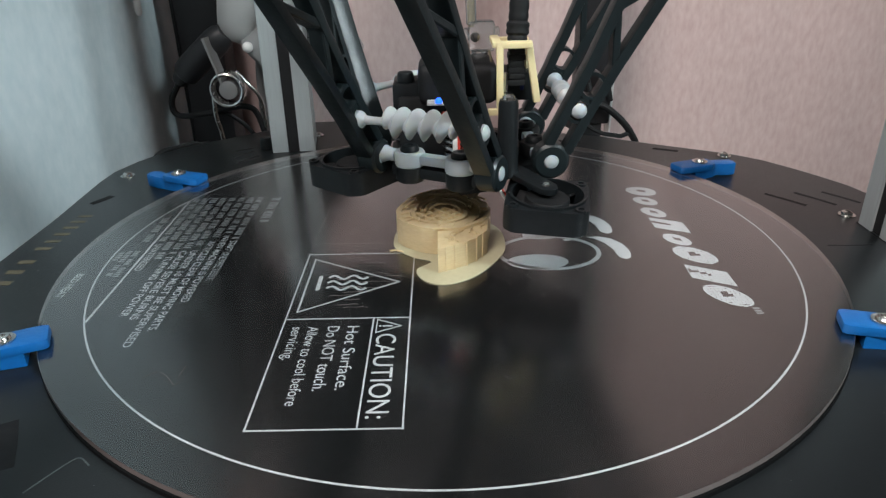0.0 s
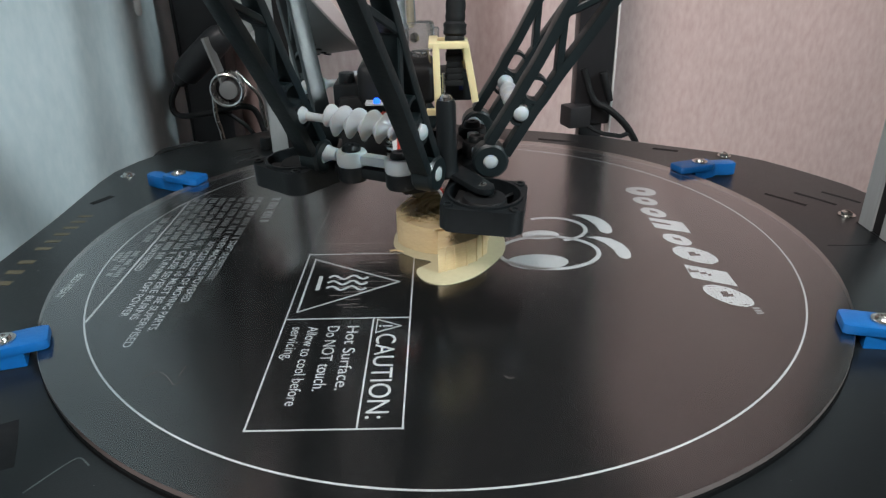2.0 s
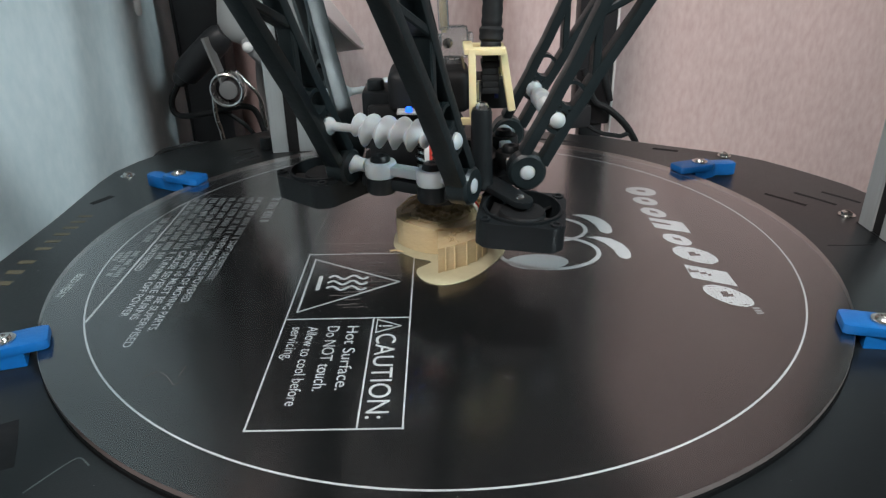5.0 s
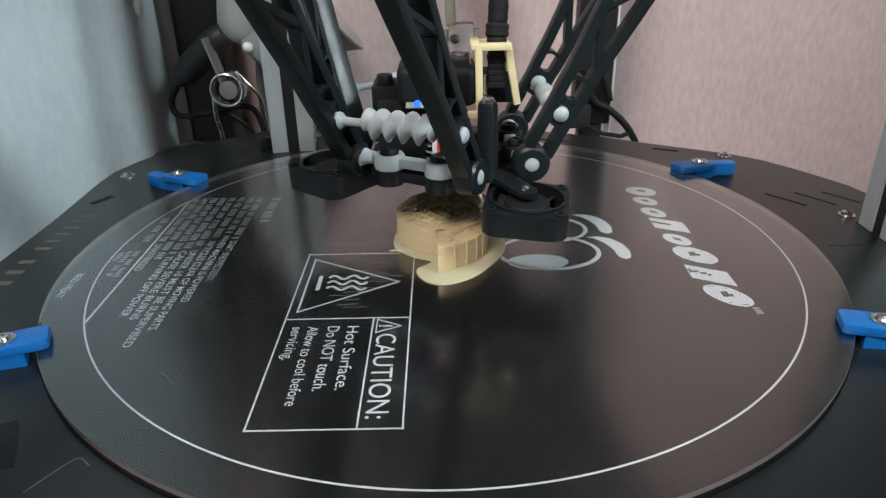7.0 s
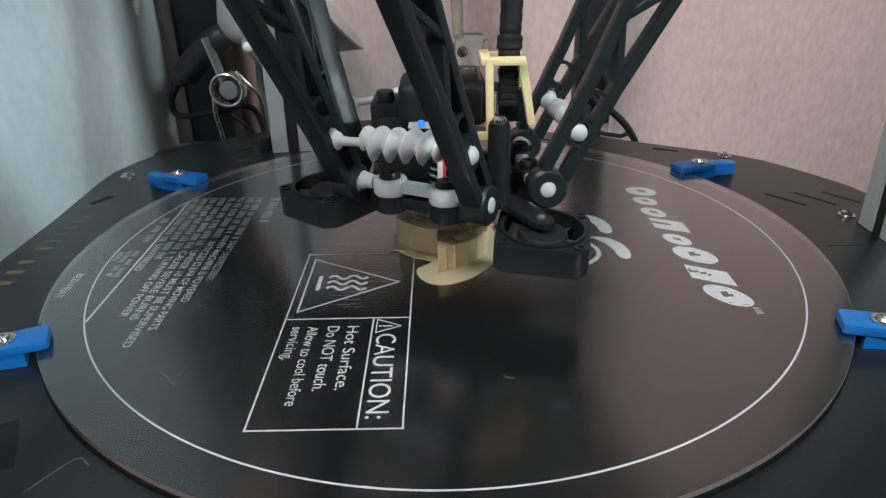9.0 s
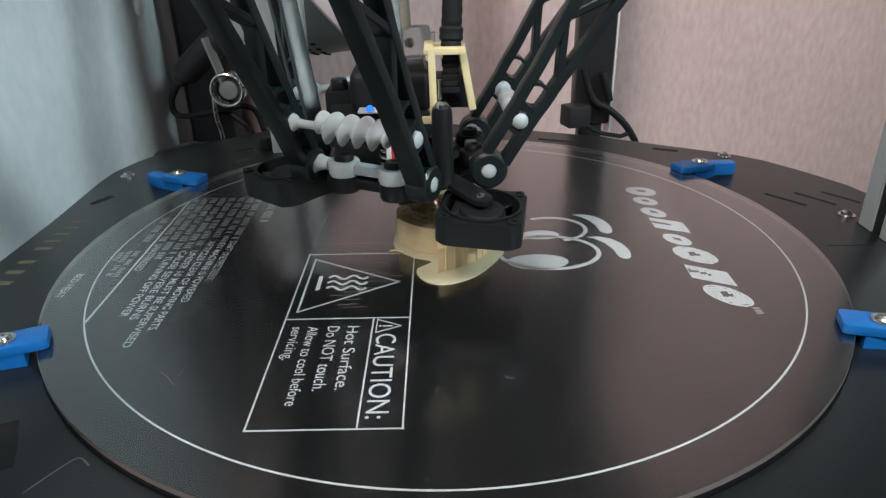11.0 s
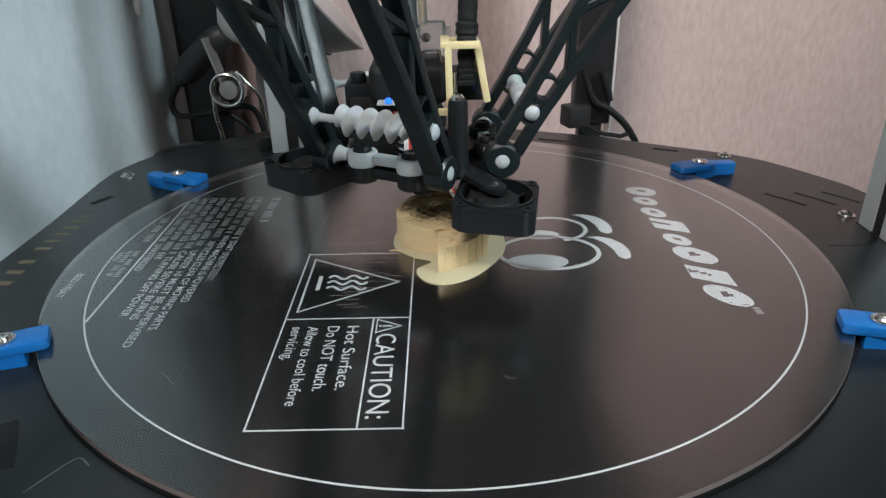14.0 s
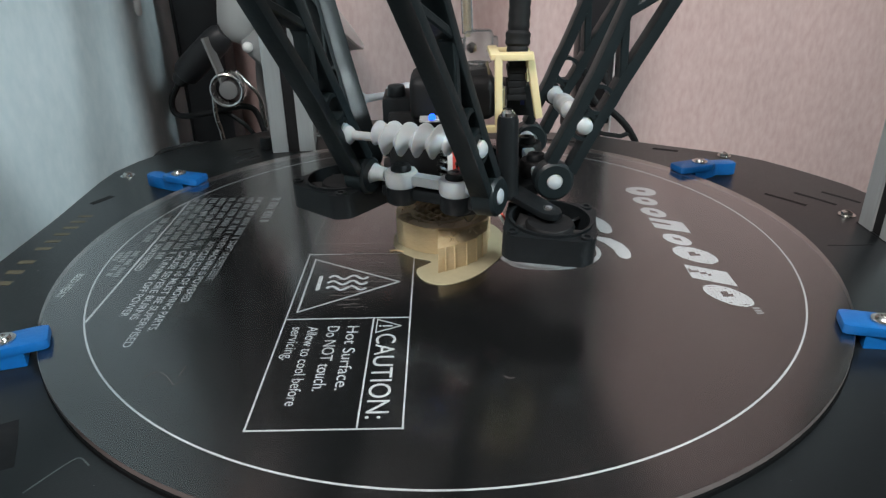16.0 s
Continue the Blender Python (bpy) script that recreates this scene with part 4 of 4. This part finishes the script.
def tie(k):
    """The wavy white spring tie that draws a pair of arms together."""
    bm = bmesh.new()
    n, seg, half = 96, 24, (15.0 if k == 2 else 9.0)
    rings = []
    for i in range(n + 1):
        y = -half + 2 * half * i / n
        row = []
        for j in range(seg):
            th = 2 * math.pi * j / seg
            ph = (y / 6.1 - th / (2 * math.pi)) % 1.0
            tri = 1 - abs(2 * ph - 1)
            r = 2.3 + 3.6 * tri if k == 2 else 3.6 + 0.3 * tri
            fade = min(1.0, (half - abs(y)) / 2.0)
            r = 1.6 + (r - 1.6) * max(0.0, fade)
            row.append(bm.verts.new((r * math.cos(th), y, r * math.sin(th))))
        rings.append(row)
    for a, b in zip(rings, rings[1:]):
        for j in range(seg):
            bm.faces.new((a[j], a[(j + 1) % seg], b[(j + 1) % seg], b[j]))
    bm.faces.new(rings[0][::-1])
    bm.faces.new(rings[-1])
    rods = [tf(lathe([(0, 0), (1.5, 0), (1.5, 6), (1.7, n_rod - 2.2), (3.4, n_rod), (0, n_rod)], 18), at(0, s * (half - 0.8)) @ rot(-90 * s, "X")) for s, n_rod in ((-1, 11.0 if k == 2 else 12.0), (1, 5.0 if k == 2 else 12.0))]
    j = bm_join(bm, *rods)
    bmesh.ops.recalc_face_normals(j, faces=j.faces[:])
    ob = part("spring_tie", tf(j, at(0, 3.2 if k == 2 else 0, 21.5)), NYLON, HEAD, "wavy translucent white spring tie", sharp=28)
    TIES.append((ob, k))


for k in range(3):
    for side in (-1, 1):
        arm(k, side)
    tie(k)


def hot_end():
    fins = [(0, 35)]
    for i in range(8):
        z = 36 + i * 2.6
        fins += [(4.5, z), (8.4, z), (8.4, z + 1.0), (4.5, z + 1.0)]
    part("heat_sink", tf(lathe(fins + [(4.5, 58), (0, 58)], 36), at(-3.5, -13)), STEEL, HEAD, "finned metal heat sink", sharp=20)
    part("heat_break", tf(cyl(3.2, 3.2, 12, 16), at(0, 0, 24)), STEEL, HEAD)
    part("heater_block", tf(box(-8, -7, 18.5, 8, 7, 27, 0.8), rot(20)), SHADOW, HEAD, "dark heater block")
    part("nozzle", tf(lathe([(0, 12.9), (0.7, 12.9), (3.4, 16.5), (3.6, 18.6), (0, 18.6)], 24), at(0, 0)), GOLD, HEAD, "brass nozzle")
    part("wire", tube([(-10, -17, 56), (-8, -19, 54), (-4, -20.4, 51.5), (-2, -20, 48), (-4, -19.6, 41)], 1.0, 8), RED, HEAD, "red wire")
    part("wire", tube([(-12, -16, 55), (-8.5, -18, 52.5), (-6, -20.5, 49), (-6.5, -20, 40)], 1.0, 8), RED, HEAD, "red wire")
    part("label_tab", box(-8.2, -21.6, 38.5, -6.4, -20.6, 48, 0.2), WHITE, HEAD, "white tab")
    part("blower_shell", bm_join(box(-21, -16, 57.5, 9, 8, 73, 4.5, 4)), BLACK_SOFT, HEAD, "rounded black blower shell")
    part("core_body", box(-29, -11, 34, 5, 10, 60, 1.5), BLACK_SOFT, HEAD, "black central body")
    part("blower_box", box(-31, -9, 43, -20, 9, 64.5, 1.0), BLACK, HEAD, "black box")
    part("led_board", box(-17.5, -22.8, 59.6, -7.5, -17, 60.5, 0.2), PALE, HEAD, "thin white circuit board")
    part("blue_led", tf(lathe([(0, 0), (1.3, 0), (1.3, 0.9), (0.8, 1.7), (0, 1.9)], 16), at(-13.2, -22.0, 60.5)), LED, HEAD, "lit blue indicator")
    part("knob_or_glint", tf(cyl(3.5, 3.0, 4, 18, 0.6), at(-26, -4, 64.4)), BLACK, HEAD)
    part("clip_wire", tube([(-16, -8, 72), (-14, -9, 79), (-11, -8, 80), (-10, -6, 74)], 0.8, 8), STEEL, HEAD, "bent steel wire")
    part("carriage_block", bm_join((box(5, -12.6, 58.4, 22.6, 2, 69.4, 1.0))), BLACK, HEAD, "black block")
    part("blue_sticker", box(17.6, -12.95, 62.5, 19.0, -12.5, 66.5, 0.1), DARK_BLUE, HEAD, "dark blue sticker")
    part("post", tf(lathe([(0, 33), (5.0, 33), (4.1, 36), (3.7, 60), (3.2, 61.6), (0, 61.6)], 24), at(12.4, -23.4)), BLACK, HEAD, "black upright post")
    part("post_screw", tf(lathe([(0, 61.6), (2.5, 61.6), (2.4, 62.8), (1.5, 63.7), (0, 63.8)], 20), at(12.4, -23.4)), STEEL, HEAD, "steel screw")
    part("stud", tf(cyl(0.8, 0.8, 7, 10), at(11.6, -17.5, 63)), STEEL, HEAD)
    # pale yellow bracket: an arch with a foot
    legs = [tf(box(-1.3, -1.3, 0, 1.3, 1.3, 25.2, 0.5), along((9.6, -20.1, 55.6), (9.1, -20.1, 80.8))), box(5.2, -21.4, 55.0, 10.9, -18.8, 57.4, 0.4),
            tf(box(-1.3, -1.3, 0, 1.3, 1.3, 22.6, 0.4), along((23.6, -17.0, 59.0), (19.6, -17.4, 81.2))),
            box(8.0, -21.4, 79.2, 20.6, -16.4, 81.4, 0.5), box(6.4, -21.0, 79.4, 9.8, -3, 81.4, 0.5), tf(box(-1.2, -1.0, 0, 1.2, 1.0, 18, 0.3), along((20.6, -6.0, 63), (19.6, -7.0, 80.6))), box(9, -8.2, 79.4, 20.4, -5.8, 81.2, 0.4)]
    part("cable_bracket", bm_join(*legs), YELLOW, HEAD, "pale yellow printed bracket")
    plug = part("hose_plug", box(13.4, -16.2, 65.2, 18.2, -10.8, 78.6, 0.4), BLACK_SOFT, HEAD, "ribbed black plug")
    for i in range(6):
        d = 0.4 if i % 2 else 0
        part("rib", box(12.6 + d, -17.0, 65 + i * 2.3, 19.0 - d, -10, 67.2 + i * 2.3, 0.4), BLACK_SOFT, plug)
    part("hose", tube([(16, -13.0, 78), (16.2, -12, 84), (16.6, -11, 92), (17.2, -9, 105), (18.6, -5, 125), (21, 2, 150), (26, 14, 190)], 3.7, 16, 8,
                      wave=lambda i: 1.0 + (0.16 if 7 <= i <= 11 else 0) - (0.06 if i % 3 == 0 else 0)), BLACK_SOFT, HEAD, "thick black hose")
    part("fitting", bm_join(box(-1.4, -3.6, 75, 8.6, 3.4, 86.4, 1.6), tf(cyl(3.6, 3.2, 10, 20, 0.6), at(3.0, 0, 66)), box(-3.2, -2.4, 79.2, -1.0, 2.2, 83.6, 0.6), box(8.0, -2.0, 78, 10.4, 2.0, 84, 0.6)), CLEAR, HEAD, "clear plastic tube fitting")
    part("fitting_screw", tf(lathe([(0, 0), (1.9, 0), (1.8, 0.8), (0, 1.3)], 16), at(1.0, -3.7, 80.8) @ rot(90, "X")), STEEL, HEAD)
    part("fitting_base", tf(cyl(4.6, 4.0, 6, 24, 0.6), at(3.0, 0, 61.5)), SHADOW, HEAD)
    part("feed_tube", tube([(-0.2, 0, 85), (-0.6, 0.2, 95), (-1.6, 1, 120), (-4, 6, 190)], 2.0, 12), CLEAR, HEAD, "clear feed tube")
    part("filament", tube([(-0.2, 0, 84), (-0.6, 0.2, 95), (-1.6, 1, 120), (-4, 6, 190)], 1.0, 10), CREAM, HEAD, "cream filament")
    part("copper_wire", tube([(6, -9, 66), (6.8, -10, 72), (6.0, -9, 77)], 0.5, 6), GOLD, HEAD)
    part("side_screw", tf(cyl(2.0, 1.6, 2.4, 14, 0.3), at(4.6, -13, 67) @ rot(70, "X")), STEEL, HEAD)


hot_end()


def motions():
    rows = [(t, CX + x, CY + y) for t, x, y in HEAD_PATH]
    walk(HEAD, [(t, pose(x * MM, y * MM, 0)) for t, x, y in rows])
    for ob, k, side in ARMS:
        j = joint(k, side) * MM
        walk(ob, [(t, Matrix.Translation(j) @ arm_turn(k, x, y)) for t, x, y in rows])
    for ob, k in TIES:
        j = joint(k, 0) * MM
        walk(ob, [(t, Matrix.Translation(j) @ arm_turn(k, x, y)) for t, x, y in rows])


motions()
